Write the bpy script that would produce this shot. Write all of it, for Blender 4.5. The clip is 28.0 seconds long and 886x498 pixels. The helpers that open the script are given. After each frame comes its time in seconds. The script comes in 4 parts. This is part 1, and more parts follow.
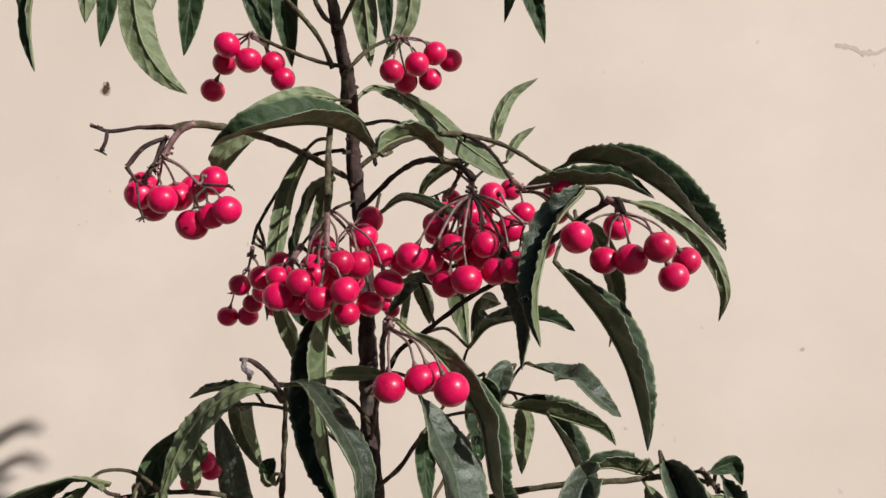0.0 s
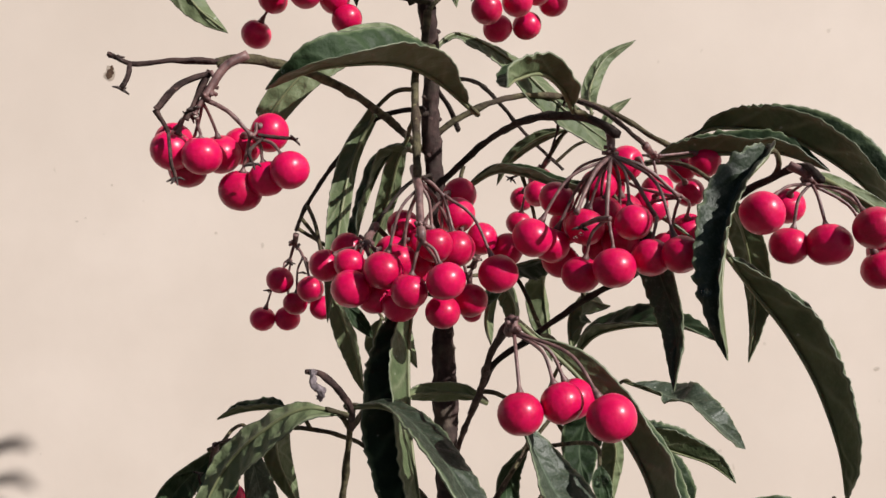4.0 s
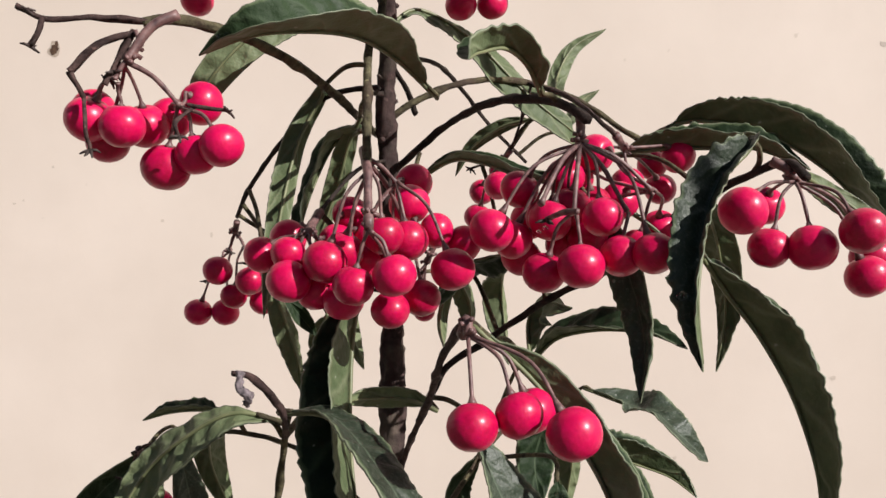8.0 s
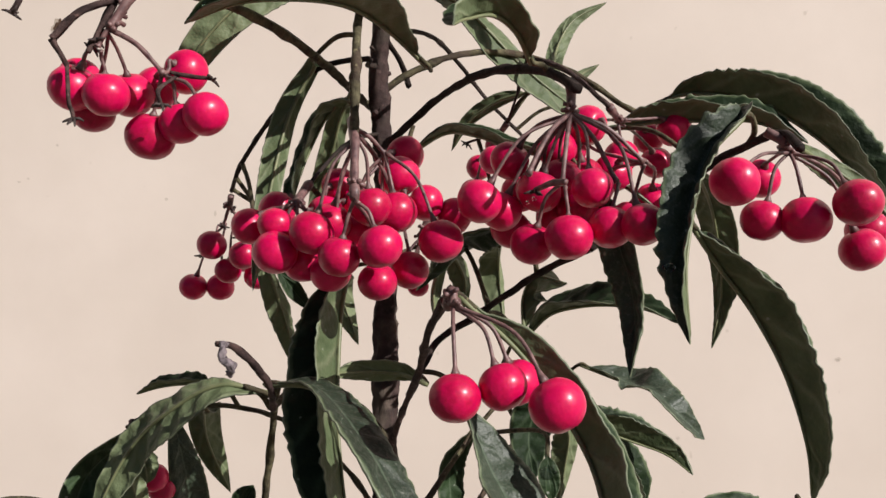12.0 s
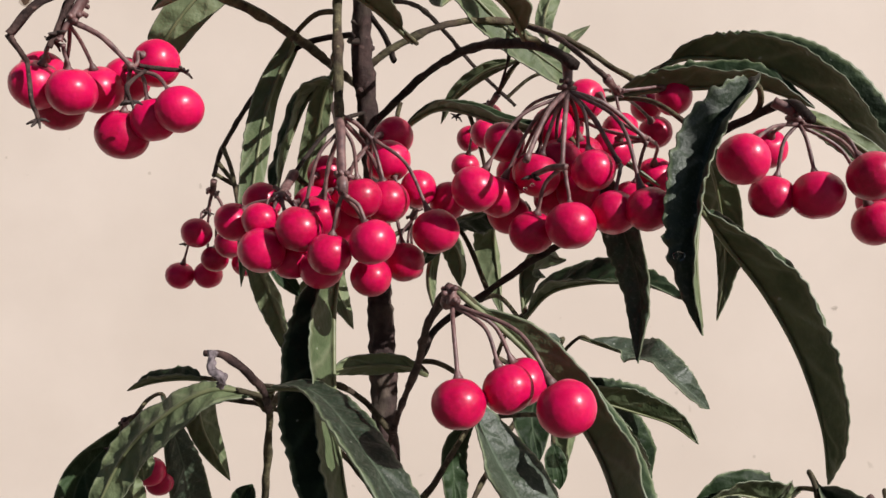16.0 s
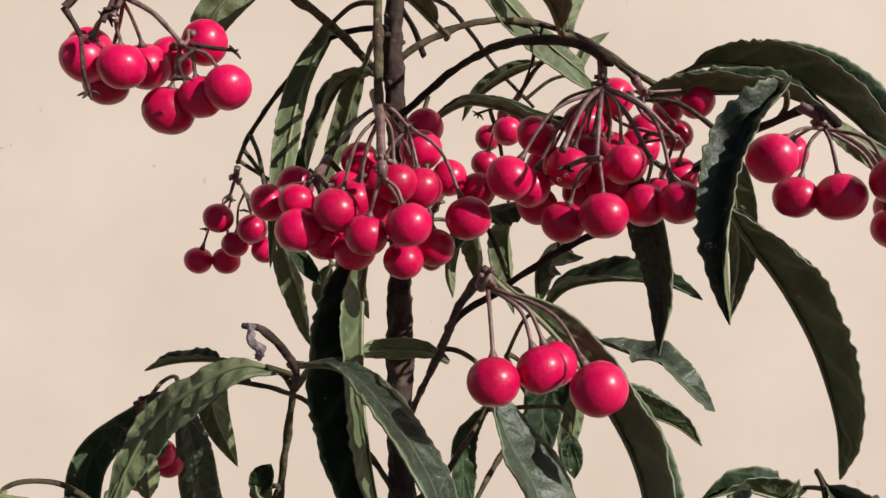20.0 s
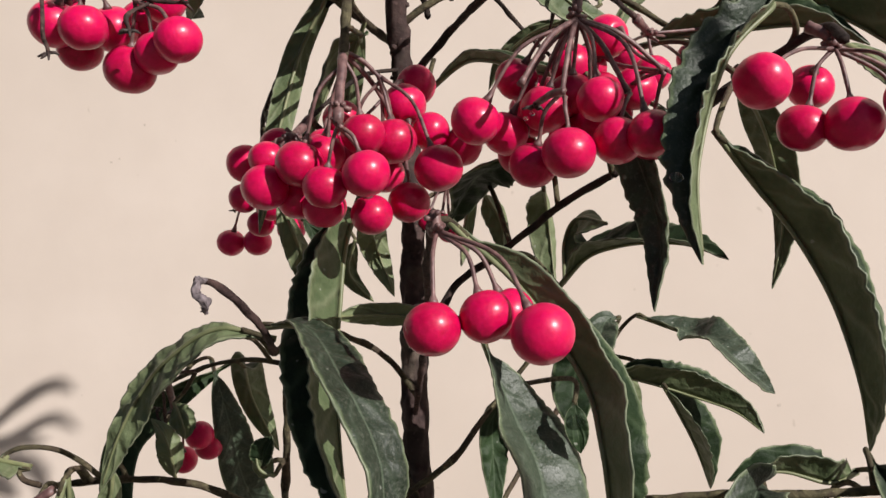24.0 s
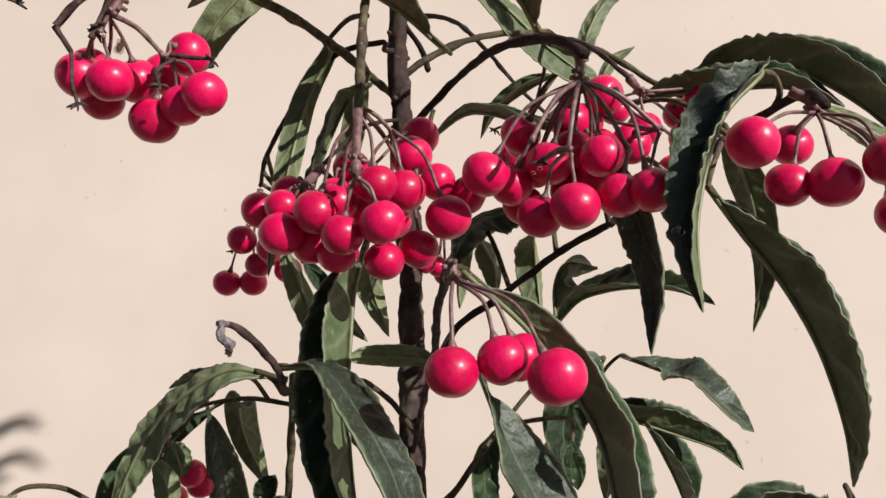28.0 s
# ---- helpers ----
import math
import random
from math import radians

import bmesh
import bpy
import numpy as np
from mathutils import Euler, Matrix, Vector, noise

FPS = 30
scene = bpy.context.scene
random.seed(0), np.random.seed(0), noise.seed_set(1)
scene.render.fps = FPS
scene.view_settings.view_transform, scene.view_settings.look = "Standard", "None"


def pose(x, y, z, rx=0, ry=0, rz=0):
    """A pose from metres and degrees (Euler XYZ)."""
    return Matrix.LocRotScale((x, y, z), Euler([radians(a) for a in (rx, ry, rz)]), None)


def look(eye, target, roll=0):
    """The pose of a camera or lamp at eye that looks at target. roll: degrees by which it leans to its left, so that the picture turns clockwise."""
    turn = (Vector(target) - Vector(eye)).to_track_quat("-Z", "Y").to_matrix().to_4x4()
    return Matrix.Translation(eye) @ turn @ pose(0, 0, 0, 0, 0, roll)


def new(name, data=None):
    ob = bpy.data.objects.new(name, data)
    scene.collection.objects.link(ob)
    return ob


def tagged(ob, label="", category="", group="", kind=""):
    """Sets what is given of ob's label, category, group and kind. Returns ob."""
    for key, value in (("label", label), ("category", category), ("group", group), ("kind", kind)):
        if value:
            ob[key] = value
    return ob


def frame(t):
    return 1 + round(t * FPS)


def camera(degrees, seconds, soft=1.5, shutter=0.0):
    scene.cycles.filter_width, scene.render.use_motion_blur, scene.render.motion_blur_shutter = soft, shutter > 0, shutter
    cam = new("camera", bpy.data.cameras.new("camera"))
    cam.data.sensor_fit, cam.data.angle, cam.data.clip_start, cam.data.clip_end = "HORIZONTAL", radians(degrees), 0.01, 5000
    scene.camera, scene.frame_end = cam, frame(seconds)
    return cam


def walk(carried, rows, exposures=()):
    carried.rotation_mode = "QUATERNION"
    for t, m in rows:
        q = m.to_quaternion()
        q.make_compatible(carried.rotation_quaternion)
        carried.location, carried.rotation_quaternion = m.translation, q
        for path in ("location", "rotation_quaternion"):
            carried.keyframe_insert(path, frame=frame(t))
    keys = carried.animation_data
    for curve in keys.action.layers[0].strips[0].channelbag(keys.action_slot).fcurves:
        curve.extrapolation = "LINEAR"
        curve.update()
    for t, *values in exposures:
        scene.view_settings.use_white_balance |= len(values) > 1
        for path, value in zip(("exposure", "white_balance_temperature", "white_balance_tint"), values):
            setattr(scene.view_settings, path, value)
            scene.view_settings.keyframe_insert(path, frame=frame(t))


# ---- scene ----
cam = camera(56.0, 28.0)
METRES, EYE = 0.52, 0.7
ROWS = [
    (0.0, 0.0, 0.0, 0.0, 0.0, 0.0, -0.0),
    (0.5, -0.0406, -0.0645, -0.0017, -0.46, 0.11, -0.77),
    (1.0, -0.0524, -0.0555, -0.0243, -0.97, -3.44, -2.04),
    (1.5, -0.0583, -0.0365, -0.0301, -0.82, -4.46, -2.41),
    (2.0, -0.0565, -0.0336, -0.0308, -1.9, -3.68, -2.27),
    (2.5, -0.0402, -0.0128, -0.0348, -1.75, -1.62, -2.37),
    (3.0, -0.0375, 0.0244, -0.0225, -1.44, 0.93, -0.32),
    (3.5, -0.0435, 0.0692, -0.0132, -0.89, 1.2, -0.33),
    (5.5, -0.0538, 0.1284, -0.0236, -0.31, 0.15, -2.68),
    (6.0, -0.0352, 0.1372, -0.0305, -2.97, 0.41, -4.27),
    (6.5, -0.022, 0.152, -0.0358, -3.5, -0.25, -3.74),
    (7.0, -0.0396, 0.1536, -0.0349, -3.34, -0.5, -3.18),
    (7.5, -0.0498, 0.1374, -0.0189, -3.35, 0.44, -2.99),
    (8.0, -0.046, 0.1298, -0.015, -3.27, 0.96, -2.49),
    (8.5, -0.0462, 0.1329, -0.0142, -3.27, 0.61, -1.58),
    (9.0, -0.0405, 0.131, -0.0038, -2.48, 0.23, -1.03),
    (9.5, -0.0303, 0.1421, -0.0124, -0.06, -1.0, 0.0),
    (10.0, -0.0076, 0.143, -0.015, 1.9, -1.82, 1.14),
    (10.5, -0.0308, 0.1219, -0.0111, 1.81, -3.55, 0.32),
    (11.0, -0.0378, 0.0955, -0.0136, -0.09, -2.39, -1.07),
    (11.5, -0.04, 0.1189, -0.0183, -2.83, -0.37, -2.98),
    (13.5, -0.0298, 0.1423, -0.0174, -1.18, -0.2, -1.25),
    (14.0, -0.0338, 0.1394, -0.0163, -1.28, -0.12, -1.32),
    (14.5, -0.0341, 0.1412, -0.0205, -1.85, -0.54, -1.43),
    (15.0, -0.0393, 0.1401, -0.0023, -2.25, -2.4, -0.8),
    (15.5, -0.0382, 0.1502, -0.0062, -2.81, -3.36, -0.27),
    (16.0, -0.0397, 0.146, -0.0068, -3.32, -3.44, -0.39),
    (16.5, -0.0492, 0.1373, -0.0056, -3.37, -3.4, -0.83),
    (17.0, -0.043, 0.1339, -0.0069, -3.33, -3.42, -1.04),
    (17.5, -0.0313, 0.1402, -0.0091, -3.2, -3.71, -1.03),
    (18.0, -0.024, 0.1471, -0.0088, -2.37, -3.68, -1.07),
    (18.5, -0.0306, 0.1397, -0.0109, -1.85, -2.73, -0.9),
    (19.0, -0.0354, 0.1407, -0.0097, -1.7, -2.74, -1.52),
    (19.5, -0.038, 0.1485, -0.0163, -2.58, -3.74, -1.66),
    (20.0, -0.0536, 0.1399, -0.0146, -3.97, -2.7, -2.65),
    (20.5, -0.0715, 0.1344, -0.0232, -5.84, -3.01, -4.02),
    (22.5, -0.0643, 0.0849, -0.0282, -1.76, -2.52, -3.63),
    (23.0, -0.0332, 0.1107, -0.0272, 2.73, -2.57, -1.76),
    (23.5, -0.0072, 0.1398, -0.0328, 4.0, -2.13, -1.49),
    (24.0, -0.0034, 0.1547, -0.0328, 4.92, -1.97, -0.8),
    (24.5, 0.0003, 0.1632, -0.0307, 5.15, -1.89, -0.64),
    (25.0, 0.0121, 0.1698, -0.0359, 5.72, -2.35, -0.15),
    (25.5, 0.0138, 0.1821, -0.0362, 6.6, -2.56, 0.47),
    (26.0, 0.0158, 0.1917, -0.028, 6.67, -2.4, 0.56),
    (26.5, 0.0058, 0.1732, -0.0192, 6.56, -0.71, 0.67),
    (27.0, 0.0067, 0.1534, -0.0237, 5.23, 1.37, -0.07),
    (27.5, -0.0026, 0.1438, -0.0278, 3.41, 0.89, -1.19),
    (28.0, -0.0169, 0.1404, -0.0295, 2.42, 0.51, -1.28),
]
EXPOSURES = [(0.0, 0.46, 6400, 11), (0.5, 0.46, 6400, 11), (1.0, 0.36, 6750, 8), (1.5, 0.3, 7150, 4), (2.0, 0.3, 7150, 4), (2.5, 0.3, 6850, 5), (3.0, 0.44, 6400, 11), (5.5, 0.52, 6400, 13), (8.0, 0.58, 6400, 13), (11.0, 0.44, 6400, 13), (14.0, 0.57, 6400, 13), (17.0, 0.45, 6400, 13), (22.5, 0.46, 6770, 11), (23.0, 0.46, 6720, 11), (24.0, 0.49, 6470, 13), (28.0, 0.57, 6470, 13)]
walk(cam, [(t, pose(0, 0, EYE) @ pose(METRES * x, METRES * y, METRES * z, 90 + pitch, roll, yaw)) for t, x, y, z, yaw, pitch, roll in ROWS], EXPOSURES)

# ---- daylight ----
SUN = Vector((0.64, -0.54, 0.55)).normalized()
world = bpy.data.worlds.new("sky")
scene.world = world
world.use_nodes = True
sky = world.node_tree.nodes.new("ShaderNodeTexSky")
sky.sky_type, sky.sun_disc = "NISHITA", False
sky.sun_elevation, sky.sun_rotation = math.asin(SUN.z), math.atan2(SUN.x, SUN.y)
world.node_tree.nodes["Background"].inputs["Strength"].default_value = 0.028
world.node_tree.links.new(sky.outputs[0], world.node_tree.nodes["Background"].inputs["Color"])
sun = new("sun", bpy.data.lights.new("sun", "SUN"))
sun.data.energy, sun.data.angle, sun.data.color = 4.5, radians(0.30), (1.0, 0.955, 0.90)
sun.matrix_world = look(SUN * 5, (0, 0, 0))


# ---- materials ----
class Mat:
    """A small builder of node materials."""

    def __init__(self, name):
        self.m = bpy.data.materials.new(name)
        self.m.use_nodes = True
        self.t = self.m.node_tree
        self.b = self.t.nodes["Principled BSDF"]

    def node(self, kind, **inputs):
        n = self.t.nodes.new("ShaderNode" + kind)
        for key, value in inputs.items():
            self.put(n, key, value)
        return n

    def put(self, n, key, value):
        socket = n.inputs[int(key[1:]) if key[0] == "_" and key[1:].isdigit() else key.replace("_", " ")]
        if isinstance(value, bpy.types.NodeSocket):
            self.t.links.new(value, socket)
        else:
            socket.default_value = value

    def set(self, **inputs):
        for key, value in inputs.items():
            self.put(self.b, key, value)
        return self

    def coords(self, which="Object"):
        return self.node("TexCoord").outputs[which]

    def noise(self, scale, detail=4.0, rough=0.55, vector=None, distortion=0.0):
        n = self.node("TexNoise", Scale=scale, Detail=detail, Roughness=rough, Distortion=distortion)
        self.put(n, "Vector", vector if vector is not None else self.coords())
        return n.outputs["Fac"]

    def ramp(self, fac, *stops):
        n = self.node("ValToRGB", Fac=fac)
        e = n.color_ramp.elements
        while len(e) < len(stops):
            e.new(0.5)
        for el, (at, colour) in zip(e, stops):
            el.position = at
            el.color = (*colour, 1) if not isinstance(colour, float) else (colour, colour, colour, 1)
        return n.outputs["Color"]

    def mix(self, fac, a, b, mode="MIX"):
        n = self.node("MixRGB")
        n.blend_type = mode
        for key, value in (("Fac", fac), ("Color1", a), ("Color2", b)):
            if isinstance(value, tuple) and len(value) == 3:
                value = (*value, 1)
            self.put(n, key, value)
        return n.outputs["Color"]

    def maths(self, op, a, b=0.0):
        n = self.node("Math")
        n.operation = op
        self.put(n, "_0", a)
        self.put(n, "_1", b)
        return n.outputs[0]

    def bump(self, height, strength, distance, normal=None):
        n = self.node("Bump", Height=height, Strength=strength, Distance=distance)
        if normal is not None:
            self.put(n, "Normal", normal)
        return n.outputs["Normal"]


def wall_paint():
    k = Mat("cream wall paint")
    big = k.noise(3.0, 3)
    mid = k.noise(16.0, 5, 0.6)
    fine = k.noise(420.0, 4, 0.6)
    col = k.ramp(big, (0.3, (0.66, 0.57, 0.485)), (0.7, (0.76, 0.665, 0.58)))
    col = k.mix(k.ramp(mid, (0.35, 0.0), (0.75, 0.45)), col, (0.63, 0.54, 0.46))
    specks = k.ramp(k.noise(95.0, 2, 0.5), (0.73, 0.0), (0.78, 0.5))
    col = k.mix(specks, col, (0.50, 0.42, 0.34))
    k.set(Base_Color=col, Roughness=0.75)
    n = k.bump(big, 0.2, 0.006)
    n = k.bump(mid, 0.15, 0.001, n)
    k.set(Normal=k.bump(fine, 0.08, 0.0003, n))
    return k.m


def soil():
    k = Mat("dry soil")
    f = k.noise(40.0, 8, 0.65)
    k.set(Base_Color=k.ramp(f, (0.3, (0.08, 0.062, 0.048)), (0.7, (0.16, 0.13, 0.10))), Roughness=0.95, Normal=k.bump(f, 0.6, 0.01))
    return k.m


def leaf_blade(name, low, high, vein, rough, through_colour, share, spec, veins, dusty=0.06, margin=(0.13, 0.17, 0.085)):
    k = Mat(name)
    uv = k.coords("UV")
    sep = k.node("SeparateXYZ", Vector=uv)
    along, across = sep.outputs[0], sep.outputs[1]
    out_from_rib = k.maths("ABSOLUTE", across)
    # side veins leave the rib at a slant
    slant = k.maths("SUBTRACT", k.maths("MULTIPLY", along, 620.0), k.maths("MULTIPLY", out_from_rib, 5.5))
    wob = k.maths("ADD", slant, k.maths("MULTIPLY", k.noise(180.0, 2), 1.6))
    wave = k.maths("POWER", k.maths("ADD", k.maths("MULTIPLY", k.maths("SINE", wob), 0.5), 0.5), 10.0)
    rnd = k.node("ObjectInfo").outputs["Random"]
    f = k.maths("ADD", k.maths("MULTIPLY", k.noise(120.0, 6, 0.7), 0.75), k.maths("MULTIPLY", rnd, 0.30))
    col = k.ramp(f, (0.3, low), (0.75, high))
    col = k.mix(k.maths("MULTIPLY", wave, veins), col, vein)
    blot = k.ramp(k.noise(260.0, 3, 0.6), (0.62, 0.0), (0.72, 0.35))
    col = k.mix(blot, col, tuple(0.6 * c for c in low))
    dust = k.ramp(k.noise(1700.0, 4, 0.75), (0.60 - 0.35 * dusty, 0.0), (0.74, dusty))
    col = k.mix(dust, col, (0.26, 0.27, 0.22))
    spots = k.ramp(k.noise(480.0, 1, 0.5), (0.76, 0.0), (0.80, 0.4))
    col = k.mix(spots, col, (0.42, 0.44, 0.38))
    col = k.mix(k.ramp(out_from_rib, (0.025, 0.55), (0.06, 0.0)), col, vein)
    # a pale, uneven margin, whose colour also holds sunlight on curled edges
    edge = k.maths("ADD", out_from_rib, k.maths("MULTIPLY", k.maths("SUBTRACT", k.noise(420.0, 2), 0.5), 0.16))
    col = k.mix(k.ramp(edge, (0.86, 0.0), (0.94, 0.5)), col, margin)
    k.set(Base_Color=col, Roughness=k.ramp(k.noise(140.0, 4), (0.3, rough - 0.08), (0.75, rough + 0.14)), Specular_IOR_Level=spec)
    n = k.bump(wave, 0.55, 0.0003)
    n = k.bump(k.noise(420.0, 3), 0.8, 0.0006, n)
    n = k.bump(k.noise(1500.0, 2), 0.3 + 1.0 * dusty, 0.0001 + 0.0002 * dusty, n)
    k.set(Normal=n)
    thin = k.node("BsdfTranslucent", Color=(*through_colour, 1))
    mixed = k.node("MixShader", Fac=share)
    k.t.links.new(k.b.outputs[0], mixed.inputs[1])
    k.t.links.new(thin.outputs[0], mixed.inputs[2])
    k.t.links.new(mixed.outputs[0], k.t.nodes["Material Output"].inputs["Surface"])
    return k.m


def bark(name, low, high, patch, share, scale, rings_share, ring=260.0):
    k = Mat(name)
    f = k.noise(scale, 6, 0.65)
    col = k.ramp(f, (0.3, low), (0.72, high))
    col = k.mix(k.ramp(k.noise(scale * 0.28, 3), (0.5, 0.0), (0.62, share)), col, patch)
    rings = k.node("Mapping", Vector=k.coords(), Scale=(25.0, 25.0, ring))
    bands = k.noise(1.0, 3, 0.5, rings.outputs[0])
    col = k.mix(k.ramp(bands, (0.50, 0.0), (0.56, rings_share)), col, low)
    fleck = k.ramp(k.noise(scale * 1.6, 2), (0.66, 0.0), (0.72, 0.5))
    col = k.mix(fleck, col, tuple(1.9 * c for c in high))
    k.set(Base_Color=col, Roughness=0.8, Specular_IOR_Level=0.2, Normal=k.bump(bands, 0.9, 0.0009, k.bump(f, 0.9, 0.0006)))
    return k.m


def berry_skin():
    k = Mat("red berry skin")
    rnd = k.node("ObjectInfo").outputs["Random"]
    f = k.maths("ADD", k.maths("MULTIPLY", k.noise(3.2, 6, 0.7), 0.75), k.maths("MULTIPLY", rnd, 0.30))
    col = k.ramp(f, (0.25, (0.30, 0.0008, 0.028)), (0.5, (0.475, 0.0012, 0.058)), (0.85, (0.64, 0.003, 0.086)))
    specks = k.ramp(k.noise(16.0, 2), (0.66, 0.0), (0.74, 0.35))
    col = k.mix(specks, col, (0.62, 0.04, 0.11))
    scars = k.ramp(k.noise(2.6, 4, 0.7), (0.70, 0.0), (0.74, 0.5))
    col = k.mix(scars, col, (0.16, 0.02, 0.02))
    k.set(Base_Color=col, Roughness=k.ramp(k.noise(5.0, 5), (0.35, 0.38), (0.75, 0.55)), Specular_IOR_Level=0.16, Coat_Weight=0.42, Coat_Roughness=0.28)
    k.set(Subsurface_Weight=0.14, Subsurface_Radius=(1.0, 0.06, 0.10), Subsurface_Scale=0.0016)
    k.set(Normal=k.bump(k.noise(5.0, 4), 0.10, 0.0006, k.bump(k.noise(1.6, 2), 0.15, 0.0015)))
    return k.m


def plain(name, low, high, rough, scale=300.0):
    k = Mat(name)
    f = k.noise(scale, 4)
    k.set(Base_Color=k.ramp(f, (0.3, low), (0.75, high)), Roughness=rough, Normal=k.bump(f, 0.3, 0.0003))
    return k.m


PAINT, SOIL = wall_paint(), soil()
UPPER = leaf_blade("leaf upper side", (0.005, 0.012, 0.004), (0.026, 0.047, 0.019), (0.07, 0.10, 0.055), 0.58, (0.16, 0.26, 0.05), 0.02, 0.15, 0.3)
# dust specks, plus a paler, glossier tone that stands in for sun glare
DUSTY_LIT = leaf_blade("dusty sunlit leaf upper side", (0.008, 0.016, 0.007), (0.038, 0.056, 0.034), (0.09, 0.12, 0.08), 0.52, (0.16, 0.26, 0.05), 0.02, 0.38, 0.16, 0.26)
UNDER = leaf_blade("leaf under side", (0.054, 0.079, 0.033), (0.150, 0.181, 0.093), (0.22, 0.235, 0.145), 0.60, (0.20, 0.28, 0.07), 0.05, 0.3, 0.3, margin=(0.20, 0.22, 0.12))
RIM = plain("leaf margin", (0.045, 0.060, 0.030), (0.21, 0.24, 0.15), 0.55, 260.0)
RIB = plain("leaf rib", (0.10, 0.12, 0.055), (0.19, 0.20, 0.10), 0.5)
BARK = bark("brown bark", (0.022, 0.014, 0.013), (0.080, 0.051, 0.046), (0.115, 0.098, 0.072), 0.45, 360.0, 0.65, 120.0)
DARK_BARK = bark("blackish brown bark", (0.010, 0.007, 0.006), (0.050, 0.034, 0.029), (0.034, 0.026, 0.018), 0.5, 460.0, 0.6)
TWIG = bark("green brown twig", (0.020, 0.015, 0.010), (0.150, 0.134, 0.074), (0.060, 0.036, 0.030), 0.6, 520.0, 0.45)
RUST = bark("purple brown twig", (0.015, 0.009, 0.009), (0.100, 0.060, 0.052), (0.060, 0.036, 0.032), 0.6, 620.0, 0.5)
STALK = plain("purple brown stalk", (0.050, 0.022, 0.024), (0.23, 0.13, 0.118), 0.5, 700.0)
BERRY = berry_skin()
DARK = plain("dark berry tip", (0.02, 0.012, 0.01), (0.05, 0.03, 0.025), 0.7)
DRY = plain("withered grey tissue", (0.05, 0.040, 0.042), (0.24, 0.20, 0.21), 0.85, 1100.0)


# ---- helpers for shapes ----
def part(name, bm, materials, parent, label=""):
    """One mesh object under a thing or a part."""
    me = bpy.data.meshes.new(name)
    bm.to_mesh(me)
    bm.free()
    for m in materials if isinstance(materials, (list, tuple)) else [materials]:
        me.materials.append(m)
    me.polygons.foreach_set("use_smooth", [True] * len(me.polygons))
    ob = new(name, me)
    ob.parent = parent
    if label:
        tagged(ob, label)
    return ob


def spline(pts, n):
    """n + 1 places at even steps along a smooth curve through pts."""
    p = [Vector(q) for q in pts]
    p = [p[0] * 2 - p[1]] + p + [p[-1] * 2 - p[-2]]
    fine = []
    for i in range(1, len(p) - 2):
        a, b, c, d = p[i - 1:i + 3]
        for j in range(16):
            u = j / 16
            fine.append(0.5 * (2 * b + (c - a) * u + (2 * a - 5 * b + 4 * c - d) * u * u + (3 * b - a - 3 * c + d) * u ** 3))
    fine.append(p[-2])
    run = [0.0]
    for a, b in zip(fine, fine[1:]):
        run.append(run[-1] + (b - a).length)
    made, j = [], 0
    for i in range(n + 1):
        s = run[-1] * i / n
        while j < len(run) - 2 and run[j + 1] < s:
            j += 1
        u = (s - run[j]) / max(run[j + 1] - run[j], 1e-9)
        made.append(fine[j].lerp(fine[j + 1], min(max(u, 0), 1)))
    return made, run[-1]


def tangents(c):
    return [(c[min(i + 1, len(c) - 1)] - c[max(i - 1, 0)]).normalized() for i in range(len(c))]


def tube(bm, c, radius, sides=8, rough=0.0, grain=260):
    """A closed tube along the places c; radius is a function of 0..1."""
    t = tangents(c)
    side = t[0].orthogonal().normalized()
    rings = []
    for i, (q, d) in enumerate(zip(c, t)):
        side = (side - d * side.dot(d)).normalized()
        up = d.cross(side)
        ring = []
        for j in range(sides):
            a = 2 * math.pi * j / sides
            r = radius(i / (len(c) - 1))
            if rough:
                r *= 1 + rough * noise.noise(Vector((q.x * grain + 3 * math.cos(a), q.y * grain + 3 * math.sin(a), q.z * grain)))
            ring.append(bm.verts.new(q + (side * math.cos(a) + up * math.sin(a)) * r))
        rings.append(ring)
    for a, b in zip(rings, rings[1:]):
        for j in range(sides):
            bm.faces.new((a[j], a[(j + 1) % sides], b[(j + 1) % sides], b[j]))
    bm.faces.new(rings[0][::-1])
    bm.faces.new(rings[-1])
    return bm


# ---- wall and ground ----
WALL_TURN = -7.1
TO_WALL = pose(0, 0.568, 0, 0, 0, WALL_TURN)


def box(name, x0, y0, z0, x1, y1, z1, material, m):
    bm = bmesh.new()
    bmesh.ops.create_cube(bm, size=1)
    for v in bm.verts:
        v.co = (x0 + (v.co.x + 0.5) * (x1 - x0), y0 + (v.co.y + 0.5) * (y1 - y0), z0 + (v.co.z + 0.5) * (z1 - z0))
    me = bpy.data.meshes.new(name)
    bm.to_mesh(me)
    bm.free()
    me.materials.append(material)
    ob = new(name, me)
    ob.matrix_world = m
    return ob


wall = tagged(box("wall_north", -5, 0, 0, 5, 0.22, 2.6, PAINT, TO_WALL), "cream painted plaster wall with faint stains", "wall", kind="structure")
me = bpy.data.meshes.new("ground")
me.from_pydata([(-400, -400, 0), (400, -400, 0), (400, 400, 0), (-400, 400, 0)], [], [(0, 1, 2, 3)])
me.materials.append(SOIL)
tagged(new("ground", me), "dry brown soil at the foot of the wall", "ground", kind="structure")

# ---- the bush ----
bush = tagged(new("coral_berry_bush"), "coral berry shrub with glossy red berries and drooping dark green leaves", "shrub")
bush.location = (-0.016, 0.245, 0)
bush.empty_display_size = 0.05
bpy.context.view_layer.update()
rng = random.Random(7)
owner = [bush, bush.matrix_world.inverted()]


